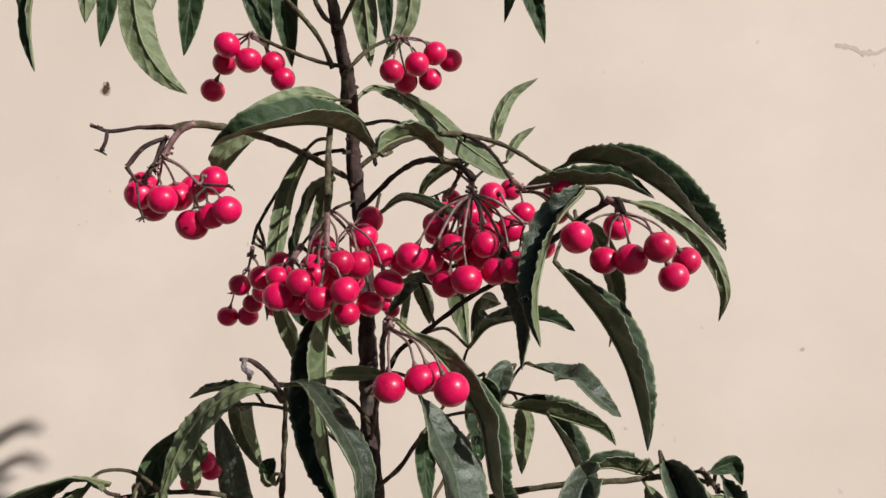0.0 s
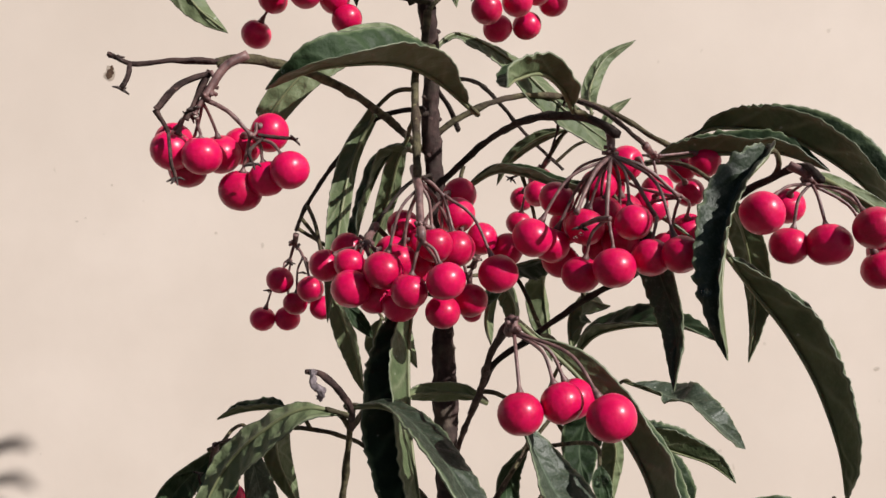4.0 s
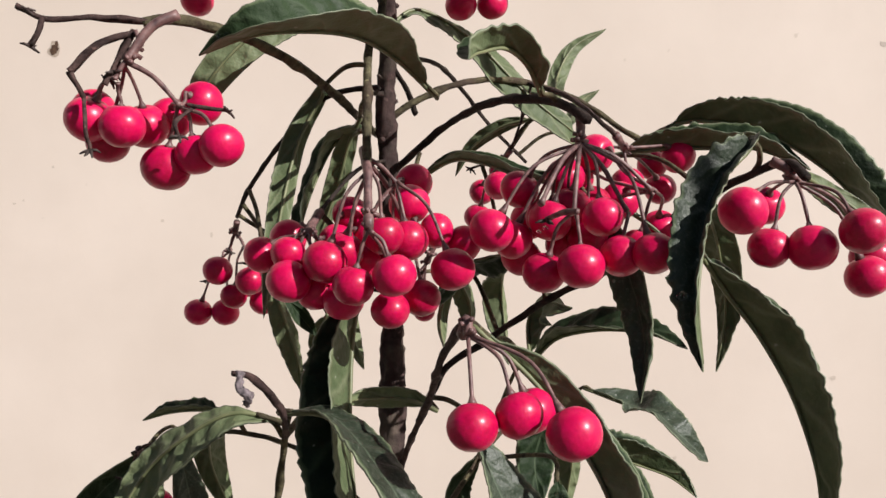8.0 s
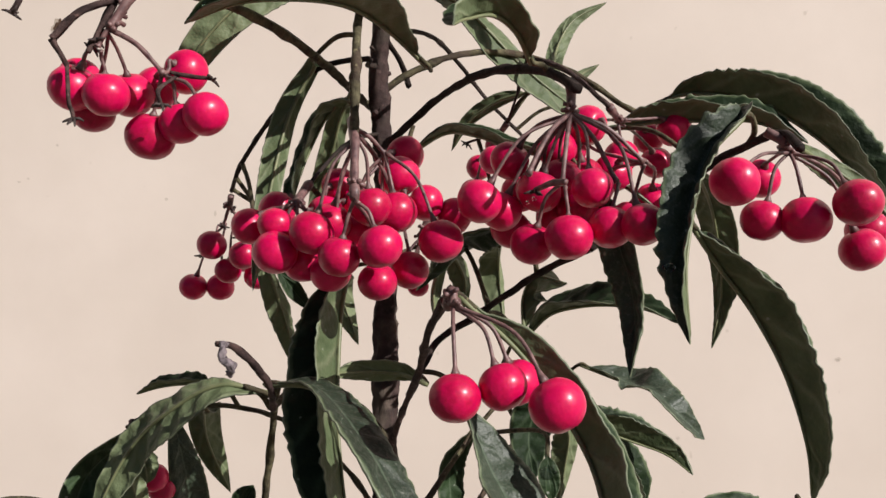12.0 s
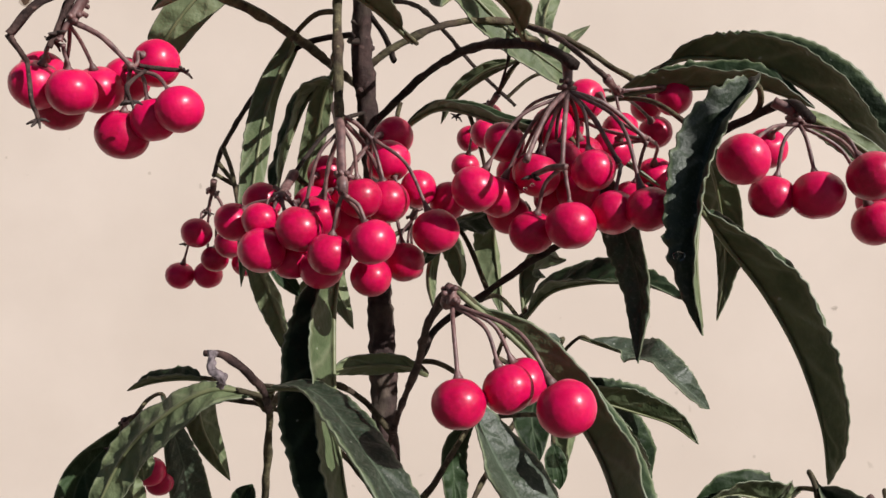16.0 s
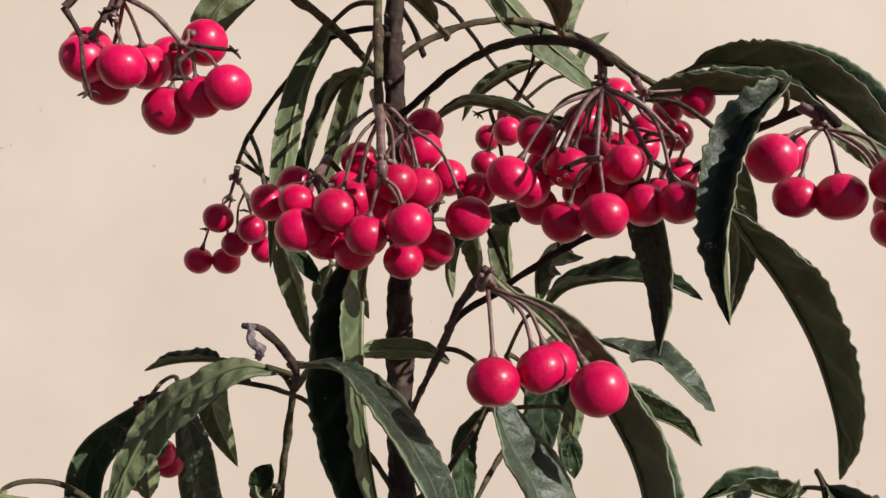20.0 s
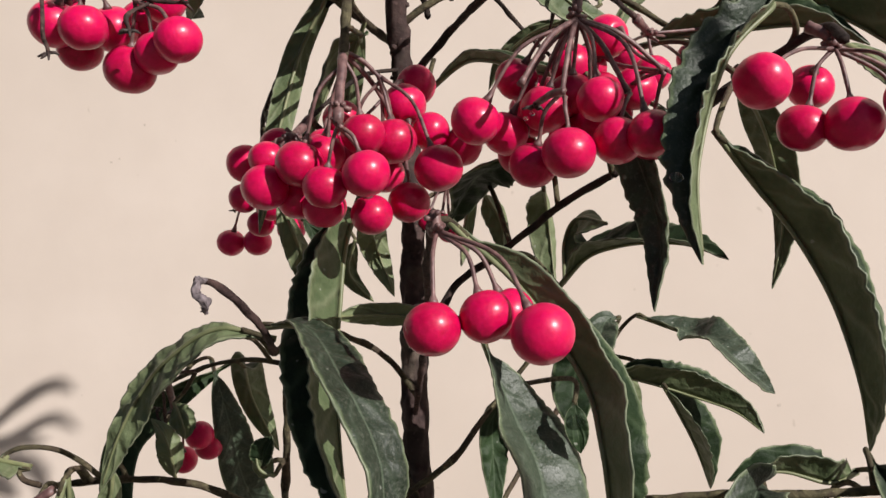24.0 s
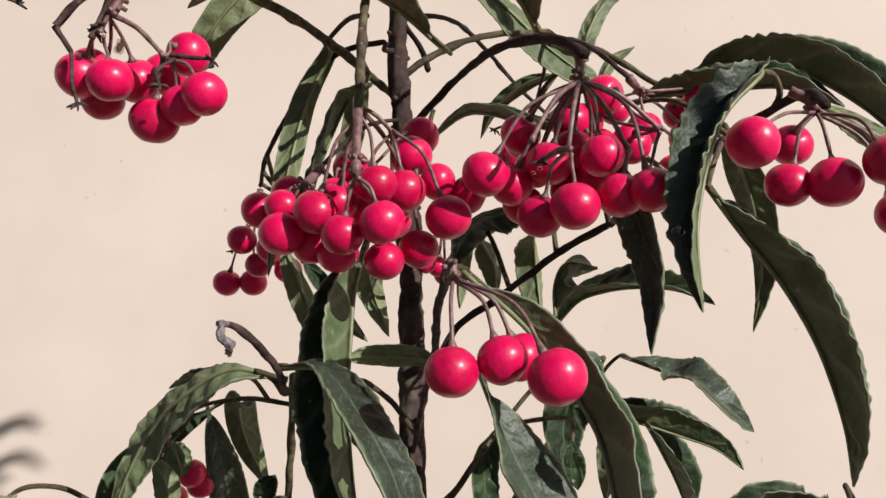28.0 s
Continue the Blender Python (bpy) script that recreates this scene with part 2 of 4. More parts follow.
def add(name, bm, materials, parent=None, label=""):
    ob = part(name, bm, materials, parent or owner[0], label)
    if ob.parent == owner[0]:
        ob.matrix_parent_inverse = owner[1]
    return ob


def stem(name, pts, r0, r1, label=""):
    c, length = spline(pts, max(14, int(len(pts) * 14)))
    bm = bmesh.new()
    k = rng.random() * 9
    tube(bm, c, lambda u: 0.74 * (r0 + (r1 - r0) * u) * (1 + 0.16 * max(0, math.sin(u * length * 330 + k)) ** 5), 10, 1.1 if name == "dry_tip" else 0.62 if name == "twig" else 0.42, 900 if name == "dry_tip" else 260)
    add(name, bm, {"dry_tip": DRY, "twig": RUST, "fruit_branch": DARK_BARK, "dry_stalk": STALK}.get(name, TWIG), None, label or {"dry_tip": "withered grey curled twig tip", "dry_stalk": "bare fruit stalk with a dry calyx"}.get(name, ""))


ACROSS = (-1.0, -0.955, -0.8, -0.6, -0.38, -0.17, 0.0, 0.17, 0.38, 0.6, 0.8, 0.955, 1.0)


def section(v, bend, curl):
    """How far a blade reaches out and up at v of its half width; its outer part bends back by curl."""
    run = rise = at = 0.0
    for k in range(20):
        step = v / 20
        at += step
        angle = bend - curl * max(0.0, (at - step / 2 - 0.45) / 0.55) ** 1.5
        run += step * math.cos(angle)
        rise += step * math.sin(angle)
    return run, rise


def leaf(pts, half, tilt=0, face=1, fold=22, twist=0, curl=25, wave=1.0, stalk=None, dusty=False, label=""):
    """A leaf: its rib runs through pts from stalk to tip. tilt: degrees by which the blade turns about the rib; face: 1
    shows the upper side to the south, -1 the under side; stalk: the root of its petiole, or a list of places along it;
    dusty: takes the upper side lightened for dust and sun glare.
    """
    n = 84
    c, length = spline(pts, n)
    t = tangents(c)
    bm = bmesh.new()
    uv = bm.loops.layers.uv.new("UVMap")
    start, seed = 0.07, rng.random() * 40
    top, low, where, ribs = [], [], {}, []
    waves = length / 0.0025
    for i in range(n + 1):
        s = i / n
        q = min(max((s - start) / (1 - start), 0.0), 1.0)
        w = half * (q ** 0.72 * (1 - q) ** 0.92) / 0.3214 + 0.0004 * (1 - q)
        a = radians(tilt + twist * (s - 0.5) + 5 * noise.noise(Vector((s * 2.6, seed, 5))))
        d = t[i]
        front = Vector((0, -1, 0))
        front = (front - d * front.dot(d)).normalized()
        side = d.cross(front)
        lat = side * math.cos(a) + front * math.sin(a)
        up = (front * math.cos(a) - side * math.sin(a)) * face
        bend = radians(fold) * (1 + 0.18 * noise.noise(Vector((s * 3, seed, 0))))
        ra, rb = [], []
        ribs.append(c[i] - up * 0.0004 * min(1, (1 - s) * 3))
        for u in ACROSS:
            hand = 1 if u > 0 else -1
            ripple = math.sin(2 * math.pi * waves * s + seed * hand + 3.0 * noise.noise(Vector((s * 7, seed, hand))))
            ripple *= 0.30 + 2.4 * max(0.0, noise.noise(Vector((s * 6, seed * 1.7, hand * 3))))
            v = abs(u)
            reach = w * (1 + 0.018 * wave * ripple * v ** 4)
            run, rise = section(v, bend, radians(curl))
            place = c[i] + lat * (hand * reach * run) + up * (reach * rise)
            place += up * (ripple * 0.00015 * wave * v ** 3 * min(1, w / 0.004) + min(1, w / 0.003) * (0.0007 * v * noise.noise(Vector((s * 5, u * 1.4, seed))) + 0.0005 * v * noise.noise(Vector((s * 13, u * 1.1, seed + 9)))))
            place += up * (0.00028 * math.sin(2 * math.pi * s * length / 0.0046 - 2.2 * v + seed * hand) * 4 * v * (1 - v) * min(1, w / 0.003))
            ra.append(bm.verts.new(place + up * 0.00016))
            rb.append(bm.verts.new(place - up * 0.00016))
            where[ra[-1]] = where[rb[-1]] = (s * length, u)
        top.append(ra)
        low.append(rb)
    m = len(ACROSS)

    def quad(a, b, e, g, slot):
        f = bm.faces.new((a, b, e, g) if face > 0 else (g, e, b, a))
        f.material_index = slot
        for loop in f.loops:
            loop[uv].uv = where[loop.vert]

    for i in range(n):
        for j in range(m - 1):
            edge = 2 if j in (0, m - 2) else None
            quad(top[i][j], top[i][j + 1], top[i + 1][j + 1], top[i + 1][j], edge or 0)
            quad(low[i][j + 1], low[i][j], low[i + 1][j], low[i + 1][j + 1], edge or 1)
        quad(low[i][0], top[i][0], top[i + 1][0], low[i + 1][0], 2)
        quad(top[i][m - 1], low[i][m - 1], low[i + 1][m - 1], top[i + 1][m - 1], 2)
    bmesh.ops.recalc_face_normals(bm, faces=bm.faces)
    blade = add("leaf", bm, [DUSTY_LIT if dusty else UPPER, UNDER, RIM], None, label)
    bm = bmesh.new()
    tube(bm, ribs[:n - 1:2], lambda u: 0.0005 - 0.0003 * u, 6)
    add("midrib", bm, RIB, blade)
    if stalk:
        if len(stalk) == 3 and not isinstance(stalk, list):
            root = Vector(stalk)
            stalk = [root, root.lerp(c[0], 0.5) + Vector((0, 0, 0.12 * (root - c[0]).length))]
        path = spline([*stalk, c[0], c[4]], 22)[0]
        bm = bmesh.new()
        tube(bm, path, lambda u: 0.00056 - 0.0001 * u, 7, 0.1)
        add("petiole", bm, TWIG, blade)


def berry_mesh(k):
    """A round berry, a little flat, with a dent at the stalk and a dark point below."""
    bm = bmesh.new()
    bmesh.ops.create_uvsphere(bm, u_segments=28, v_segments=18, radius=1)
    for v in bm.verts:
        p = v.co.copy()
        h = math.hypot(p.x, p.y)
        p.z *= 0.95
        if p.z > 0:
            p.z -= 0.16 * math.exp(-(h / 0.26) ** 2)
        else:
            p.z += 0.05 * math.exp(-(h / 0.2) ** 2)
        bulge = 1 + 0.035 * noise.noise(v.co * 0.9 + Vector((k * 7, 0, 0)))
        v.co = p * bulge
    for f in bm.faces:
        f.material_index = 1 if f.calc_center_median().z < -0.85 and math.hypot(*f.calc_center_median()[:2]) < 0.09 else 0
    me = bpy.data.meshes.new("berry")
    bm.to_mesh(me)
    bm.free()
    me.materials.append(BERRY)
    me.materials.append(DARK)
    me.polygons.foreach_set("use_smooth", [True] * len(me.polygons))
    return me


BERRIES = [berry_mesh(k) for k in range(5)]


def cluster(hub, berries, radius=0.0036, label="hanging cluster of glossy red berries on thin stalks", rays=()):
    """A stalk through the places of hub that forks into rays; berries (x, y, z and, where known, the radius) hang from the nearest fork."""
    c, length = spline(hub, 12)
    bm = bmesh.new()
    tube(bm, c, lambda u: 0.00090 - 0.00020 * u + 0.00028 * max(0, 1 - abs(u - 0.95) / 0.12), 10, 0.25, 420)
    for k in range(9):
        q = c[rng.choice((8, 9, 10, 11, 12))]
        out = Vector((rng.uniform(-1, 1), rng.uniform(-1, 1), rng.uniform(-0.6, 0.5))).normalized()
        tube(bm, [q, q + out * 0.0009, q + out * rng.uniform(0.0012, 0.0020)], lambda u: 0.00030 + 0.00012 * u, 6)
    stalk = add("fruit_stalk", bm, STALK, None, label)
    forks = [c[-1]] + [Vector(r) for r in rays]
    for fork in forks[1:]:
        start = min([p for p in c if p.z > fork.z + 0.001] or c[-1:], key=lambda p: (p - fork).length)
        gap = (fork - start).length
        if gap < 0.0016:
            continue
        bm = bmesh.new()
        q, _ = spline([start, start.lerp(fork, 0.5) + Vector((0, 0, 0.10 * gap)), fork], 18)
        tube(bm, q, lambda u: 0.00046 - 0.00009 * u + 0.00026 * max(0, (u - 0.9) / 0.1), 8, 0.22, 500)
        add("stalk_fork", bm, STALK, stalk)
    for place in berries:
        r = place[3] if len(place) > 3 else radius * rng.uniform(0.95, 1.05)
        place = Vector(place[:3])
        root = min(forks, key=lambda f: 2.2 * (f - place).xy.length + (f - place).z + (0.03 if f.z < place.z + 1.3 * r or (f - place).xy.length > 1.1 * (f - place).z else 0.0))
        root = root + Vector((rng.uniform(-1, 1), rng.uniform(-1, 1), rng.uniform(-1, 0.6))) * 0.0005
        away = root - place
        axis = (away.normalized() + Vector((0, 0, 0.55))).normalized()
        cap = place + axis * r * 0.82
        knee = Vector((root.x + 0.60 * (cap.x - root.x), root.y + 0.60 * (cap.y - root.y), root.z + 0.40 * (cap.z - root.z) + 0.04 * away.length))
        knee += Vector((rng.uniform(-1, 1), rng.uniform(-1, 1), 0)) * 0.05 * away.length
        q, _ = spline([root, knee, cap + axis * 0.0010, cap], 16)
        bm = bmesh.new()
        tube(bm, q, lambda u: 0.00031 + 0.00012 * max(0, 1 - u / 0.12) + 0.00055 * max(0, u - 0.88) / 0.12, 8, 0.15, 600)
        add("pedicel", bm, STALK, stalk)
        ob = new("berry", rng.choice(BERRIES))
        ob.parent = stalk
        turn = axis.to_track_quat("Z", "Y").to_matrix().to_4x4() @ pose(0, 0, 0, 0, 0, rng.uniform(0, 360))
        ob.matrix_basis = Matrix.Translation(place) @ turn @ Matrix.Diagonal((r, r, r, 1))


def star(x, y, z, size=0.0016):
    """The dry five-lobed calyx that stays where a berry has dropped."""
    bm = bmesh.new()
    middle = Vector((x, y, z))
    for k in range(5):
        a = 2 * math.pi * k / 5 + rng.random()
        out = Vector((math.cos(a), 0.8 * math.sin(a), rng.uniform(-0.7, 0.5))) * size
        tube(bm, [middle, middle + out * 0.6, middle + out + Vector((0, 0, rng.uniform(-0.3, 0.3) * size))], lambda u: 0.00034 - 0.0002 * u, 5)
    add("dry_calyx", bm, DARK)


TRUNK = [(-0.0344, 0.2436, 0.7873), (-0.0329, 0.2436, 0.7755), (-0.0306, 0.2470, 0.7616), (-0.0278, 0.2530, 0.7456), (-0.0276, 0.2590, 0.7257), (-0.0251, 0.2617, 0.7004), (-0.0236, 0.2613, 0.6703), (-0.0222, 0.2561, 0.6394), (-0.0197, 0.2495, 0.6107), (-0.0190, 0.2440, 0.5846)]
stem('branch', [(-0.0273, 0.2597, 0.7216), (-0.0300, 0.2676, 0.7226), (-0.0390, 0.2406, 0.7270), (-0.0491, 0.2215, 0.7302), (-0.0615, 0.2117, 0.7317), (-0.0682, 0.2104, 0.7305)], 0.0011, 0.0012)
stem('twig', [(-0.0670, 0.2105, 0.7308), (-0.0755, 0.2083, 0.7304), (-0.0824, 0.2064, 0.7292), (-0.0863, 0.2037, 0.7303)], 0.0008, 0.0005)
stem('twig', [(-0.0830, 0.2061, 0.7292), (-0.0823, 0.2030, 0.7260), (-0.0834, 0.2030, 0.7238)], 0.0006, 0.0005)
stem('branch', [(-0.0287, 0.2430, 0.7513), (-0.0294, 0.2434, 0.7416), (-0.0302, 0.2355, 0.7392), (-0.0309, 0.2283, 0.7328), (-0.0304, 0.2205, 0.7222), (-0.0296, 0.2127, 0.7077)], 0.0012, 0.0011)
stem('fruit_branch', [(-0.0262, 0.2609, 0.7119), (-0.0149, 0.2500, 0.7217), (-0.0062, 0.2321, 0.7245), (0.0027, 0.2163, 0.7223), (0.0076, 0.2068, 0.7176)], 0.001, 0.0012)
stem('branch', [(-0.0275, 0.2593, 0.7243), (-0.0188, 0.2605, 0.7306), (-0.0071, 0.2648, 0.7359), (0.0066, 0.2687, 0.7369), (0.0208, 0.2716, 0.7334), (0.0316, 0.2705, 0.7266), (0.0405, 0.2632, 0.7202)], 0.0011, 0.0009)
stem('fruit_branch', [(0.0145, 0.2235, 0.6911), (0.0355, 0.2231, 0.7071), (0.0411, 0.2165, 0.7112), (0.0438, 0.2094, 0.7125), (0.0438, 0.2024, 0.7090)], 0.0011, 0.001)
stem('fruit_branch', [(-0.0272, 0.2563, 0.7378), (-0.0168, 0.2749, 0.7422), (-0.0087, 0.2893, 0.7394), (0.0003, 0.3007, 0.7321), (0.0124, 0.3058, 0.7222)], 0.0008, 0.0007)
stem('fruit_branch', [(-0.0277, 0.2579, 0.7303), (-0.0300, 0.2520, 0.7290), (-0.0300, 0.2465, 0.7292), (-0.0408, 0.2518, 0.7275), (-0.0509, 0.2596, 0.7184), (-0.0598, 0.2706, 0.7082), (-0.0651, 0.2850, 0.7018)], 0.0008, 0.0007)
stem('twig', [(-0.0223, 0.2563, 0.6403), (-0.0195, 0.2413, 0.6541), (-0.0164, 0.2252, 0.6663), (-0.0152, 0.2093, 0.6762), (-0.0129, 0.1936, 0.6838)], 0.0008, 0.001)
stem('fruit_branch', [(-0.0179, 0.2336, 0.6602), (-0.0129, 0.2380, 0.6704), (-0.0060, 0.2374, 0.6757), (0.0009, 0.2343, 0.6814), (0.0075, 0.2290, 0.6868), (0.0145, 0.2235, 0.6911)], 0.001, 0.0009)
stem('branch', [(-0.0193, 0.2448, 0.5976), (-0.0156, 0.2524, 0.5971), (-0.0123, 0.2608, 0.6037), (-0.0063, 0.2696, 0.6086), (-0.0030, 0.2788, 0.6165), (0.0042, 0.2860, 0.6275), (0.0138, 0.2926, 0.6417)], 0.0009, 0.0009)
stem('branch', [(0.0138, 0.2926, 0.6417), (0.0055, 0.2880, 0.6549), (0.0132, 0.2950, 0.6512), (0.0250, 0.3050, 0.6475)], 0.0009, 0.0008)
stem('branch', [(-0.0194, 0.2461, 0.6037), (-0.0342, 0.2500, 0.6117), (-0.0451, 0.2500, 0.6189), (-0.0565, 0.2484, 0.6234), (-0.0682, 0.2473, 0.6274), (-0.0813, 0.2450, 0.6285), (-0.0949, 0.2408, 0.6278)], 0.0011, 0.0009)
stem('branch', [(-0.0187, 0.2438, 0.5717), (-0.0382, 0.2446, 0.5745), (-0.0455, 0.2470, 0.5845), (-0.0467, 0.2481, 0.6006), (-0.0478, 0.2465, 0.6204), (-0.0459, 0.2407, 0.6416), (-0.0431, 0.2287, 0.6618)], 0.0013, 0.0009)
stem('twig', [(-0.0421, 0.2188, 0.6600), (-0.0417, 0.2070, 0.6669), (-0.0456, 0.2006, 0.6728), (-0.0483, 0.1984, 0.6737)], 0.0009, 0.0007)
stem('dry_tip', [(-0.0473, 0.1991, 0.6736), (-0.0466, 0.1953, 0.6735), (-0.0463, 0.1943, 0.6718), (-0.0453, 0.1939, 0.6715), (-0.0447, 0.1942, 0.6705), (-0.0456, 0.1951, 0.6697)], 0.0008, 0.0008)
stem('branch', [(-0.0198, 0.2467, 0.6250), (-0.0262, 0.2566, 0.6335), (-0.0344, 0.2638, 0.6401), (-0.0455, 0.2672, 0.6468), (-0.0590, 0.2698, 0.6496), (-0.0728, 0.2738, 0.6477), (-0.0867, 0.2782, 0.6418)], 0.0009, 0.0007)
stem('twig', [(-0.0779, 0.2754, 0.6458), (-0.0812, 0.2650, 0.6461), (-0.0846, 0.2720, 0.6385), (-0.0866, 0.2770, 0.6322), (-0.0883, 0.2770, 0.6333), (-0.0887, 0.2770, 0.6354)], 0.0005, 0.0004)
stem('branch', [(-0.0196, 0.2490, 0.6091), (-0.0117, 0.2425, 0.6174), (0.0004, 0.2377, 0.6251), (0.0159, 0.2325, 0.6314), (0.0325, 0.2276, 0.6357), (0.0483, 0.2240, 0.6377), (0.0622, 0.2240, 0.6389), (0.0738, 0.2269, 0.6362)], 0.0013, 0.0009)
stem('branch', [(-0.0210, 0.2494, 0.6469), (-0.0278, 0.2490, 0.6549), (-0.0347, 0.2437, 0.6595), (-0.0395, 0.2340, 0.6623), (-0.0421, 0.2188, 0.6600)], 0.0009, 0.0008)
stem('branch', [(-0.0297, 0.2430, 0.7644), (-0.0363, 0.2500, 0.7705), (-0.0418, 0.2580, 0.7824), (-0.0488, 0.2580, 0.7964), (-0.0545, 0.2560, 0.8096)], 0.001, 0.0009)
stem('branch', [(-0.0322, 0.2439, 0.7530), (-0.0371, 0.2440, 0.7630), (-0.0474, 0.2460, 0.7752), (-0.0561, 0.2440, 0.7870), (-0.0636, 0.2380, 0.7970)], 0.0009, 0.0009)
stem('branch', [(-0.0279, 0.2430, 0.7529), (-0.0372, 0.2450, 0.7553), (-0.0476, 0.2470, 0.7596), (-0.0556, 0.2490, 0.7635)], 0.0008, 0.0007)
stem('branch', [(-0.0287, 0.2430, 0.7513), (-0.0224, 0.2460, 0.7586), (-0.0159, 0.2490, 0.7627), (-0.0134, 0.2500, 0.7636)], 0.0008, 0.0007)
stem('branch', [(-0.0308, 0.2436, 0.7634), (-0.0259, 0.2400, 0.7718), (-0.0216, 0.2380, 0.7809), (-0.0138, 0.2420, 0.7954), (-0.0057, 0.2460, 0.8086)], 0.0009, 0.0008)
stem('branch', [(-0.0250, 0.2470, 0.6254), (-0.0139, 0.2498, 0.6335), (-0.0080, 0.2541, 0.6410), (-0.0026, 0.2604, 0.6472)], 0.0009, 0.0008)
stem('fruit_branch', [(-0.0266, 0.2605, 0.7155), (-0.0325, 0.2450, 0.7114), (-0.0372, 0.2330, 0.7040), (-0.0400, 0.2245, 0.6980)], 0.0006, 0.0005)
stem('fruit_branch', [(-0.0276, 0.2553, 0.7389), (-0.0256, 0.2570, 0.7350), (-0.0238, 0.2590, 0.7330), (-0.0218, 0.2620, 0.7296), (-0.0209, 0.2580, 0.7263)], 0.0008, 0.0009)
stem('twig', [(0.0074, 0.2689, 0.7368), (0.0041, 0.2770, 0.7221), (-0.0001, 0.2830, 0.7193), (-0.0054, 0.2850, 0.7172)], 0.0005, 0.0004)
stem('twig', [(-0.0576, 0.2050, 0.7158), (-0.0592, 0.2000, 0.7126), (-0.0584, 0.1990, 0.7100)], 0.0004, 0.0004)
stem('twig', [(-0.0680, 0.2060, 0.7275), (-0.0732, 0.2040, 0.7248), (-0.0771, 0.2030, 0.7201)], 0.0009, 0.0008)
stem('twig', [(-0.0771, 0.2030, 0.7201), (-0.0760, 0.2030, 0.7183), (-0.0754, 0.2050, 0.7165)], 0.0007, 0.0006)
stem('twig', [(-0.0682, 0.2059, 0.7280), (-0.0706, 0.2050, 0.7220), (-0.0718, 0.2040, 0.7185)], 0.0007, 0.0006)
stem('twig', [(-0.0587, 0.2040, 0.7160), (-0.0547, 0.2040, 0.7155), (-0.0526, 0.2040, 0.7154)], 0.0004, 0.0004)
stem('twig', [(-0.0754, 0.2050, 0.7165), (-0.0740, 0.2030, 0.7105), (-0.0734, 0.2030, 0.7087), (-0.0732, 0.2030, 0.7078)], 0.0004, 0.0004)
stem('twig', [(-0.0466, 0.2481, 0.5976), (-0.0543, 0.2430, 0.6015), (-0.0580, 0.2430, 0.6058)], 0.0006, 0.0005)
stem('twig', [(-0.0526, 0.2430, 0.6004), (-0.0543, 0.2430, 0.6015), (-0.0552, 0.2430, 0.6033)], 0.0005, 0.0005)
star(-0.0849, 0.2040, 0.7299)
star(-0.0834, 0.2030, 0.7238)
star(-0.0732, 0.2030, 0.7077)
star(-0.0523, 0.2040, 0.7154)
star(-0.0706, 0.2040, 0.7206)
star(-0.0584, 0.1990, 0.7100)
star(-0.0054, 0.2850, 0.7172)
star(-0.0887, 0.2770, 0.6358)
star(-0.0552, 0.2430, 0.6035)
star(-0.0582, 0.2430, 0.6059)
star(-0.0712, 0.2050, 0.7193)
stem('dry_stalk', [(0.0048, 0.1990, 0.7014), (0.0030, 0.2020, 0.7012), (0.0010, 0.2054, 0.7003)], 0.0006, 0.0006)
star(0.0009, 0.2055, 0.7001, 0.0020)
stem('twig', [(0.0066, 0.2687, 0.7369), (0.0135, 0.2520, 0.7305), (0.0191, 0.2320, 0.7193)], 0.0007, 0.0007)
# withered leaves that hang in the lower twigs
leaf([(-0.0791, 0.2655, 0.6221), (-0.0786, 0.2620, 0.6284), (-0.0799, 0.2610, 0.6336), (-0.0834, 0.2620, 0.6370)], 0.003, -20, -1, 30, 40, 40, wave=2.5, label='withered brown green leaf curled in the twigs')
leaf([(-0.0820, 0.2720, 0.6386), (-0.0802, 0.2710, 0.6356), (-0.0792, 0.2710, 0.6324), (-0.0794, 0.2720, 0.6299)], 0.003, 5, -1, 15, 20, 30, wave=3.0, label='ragged withered olive leaf', stalk=[(-0.0766, 0.2710, 0.6459), (-0.0796, 0.2720, 0.6413)])
leaf([(0.0094, 0.2290, 0.6509), (0.0096, 0.2285, 0.6476), (0.0101, 0.2280, 0.6449), (0.0105, 0.2280, 0.6421)], 0.002, 0, 1, 20, 0, 25, wave=0.4, stalk=[(-0.0026, 0.2604, 0.6472), (0.0091, 0.2380, 0.6535)])
star(-0.0663, 0.2835, 0.6927)
star(-0.0731, 0.2880, 0.6848)
star(-0.0699, 0.2860, 0.6860)
star(-0.0629, 0.2840, 0.6900)
cluster([(-0.0616, 0.2070, 0.7314), (-0.0655, 0.2055, 0.7285), (-0.0688, 0.2045, 0.7225)], [(-0.0762, 0.2100, 0.7137, 0.0040), (-0.0675, 0.2124, 0.7134, 0.0039), (-0.0576, 0.2090, 0.7172, 0.0037), (-0.0626, 0.2082, 0.7061, 0.0041), (-0.0525, 0.2025, 0.7095, 0.0036), (-0.0573, 0.2060, 0.7082, 0.0035), (-0.0782, 0.2175, 0.7165, 0.0038), (-0.0696, 0.2067, 0.7124, 0.0038), (-0.0647, 0.2176, 0.7157, 0.0038), (-0.0747, 0.2153, 0.7108, 0.0038)], rays=[(-0.0703, 0.2042, 0.7195), (-0.0599, 0.2046, 0.7158)])
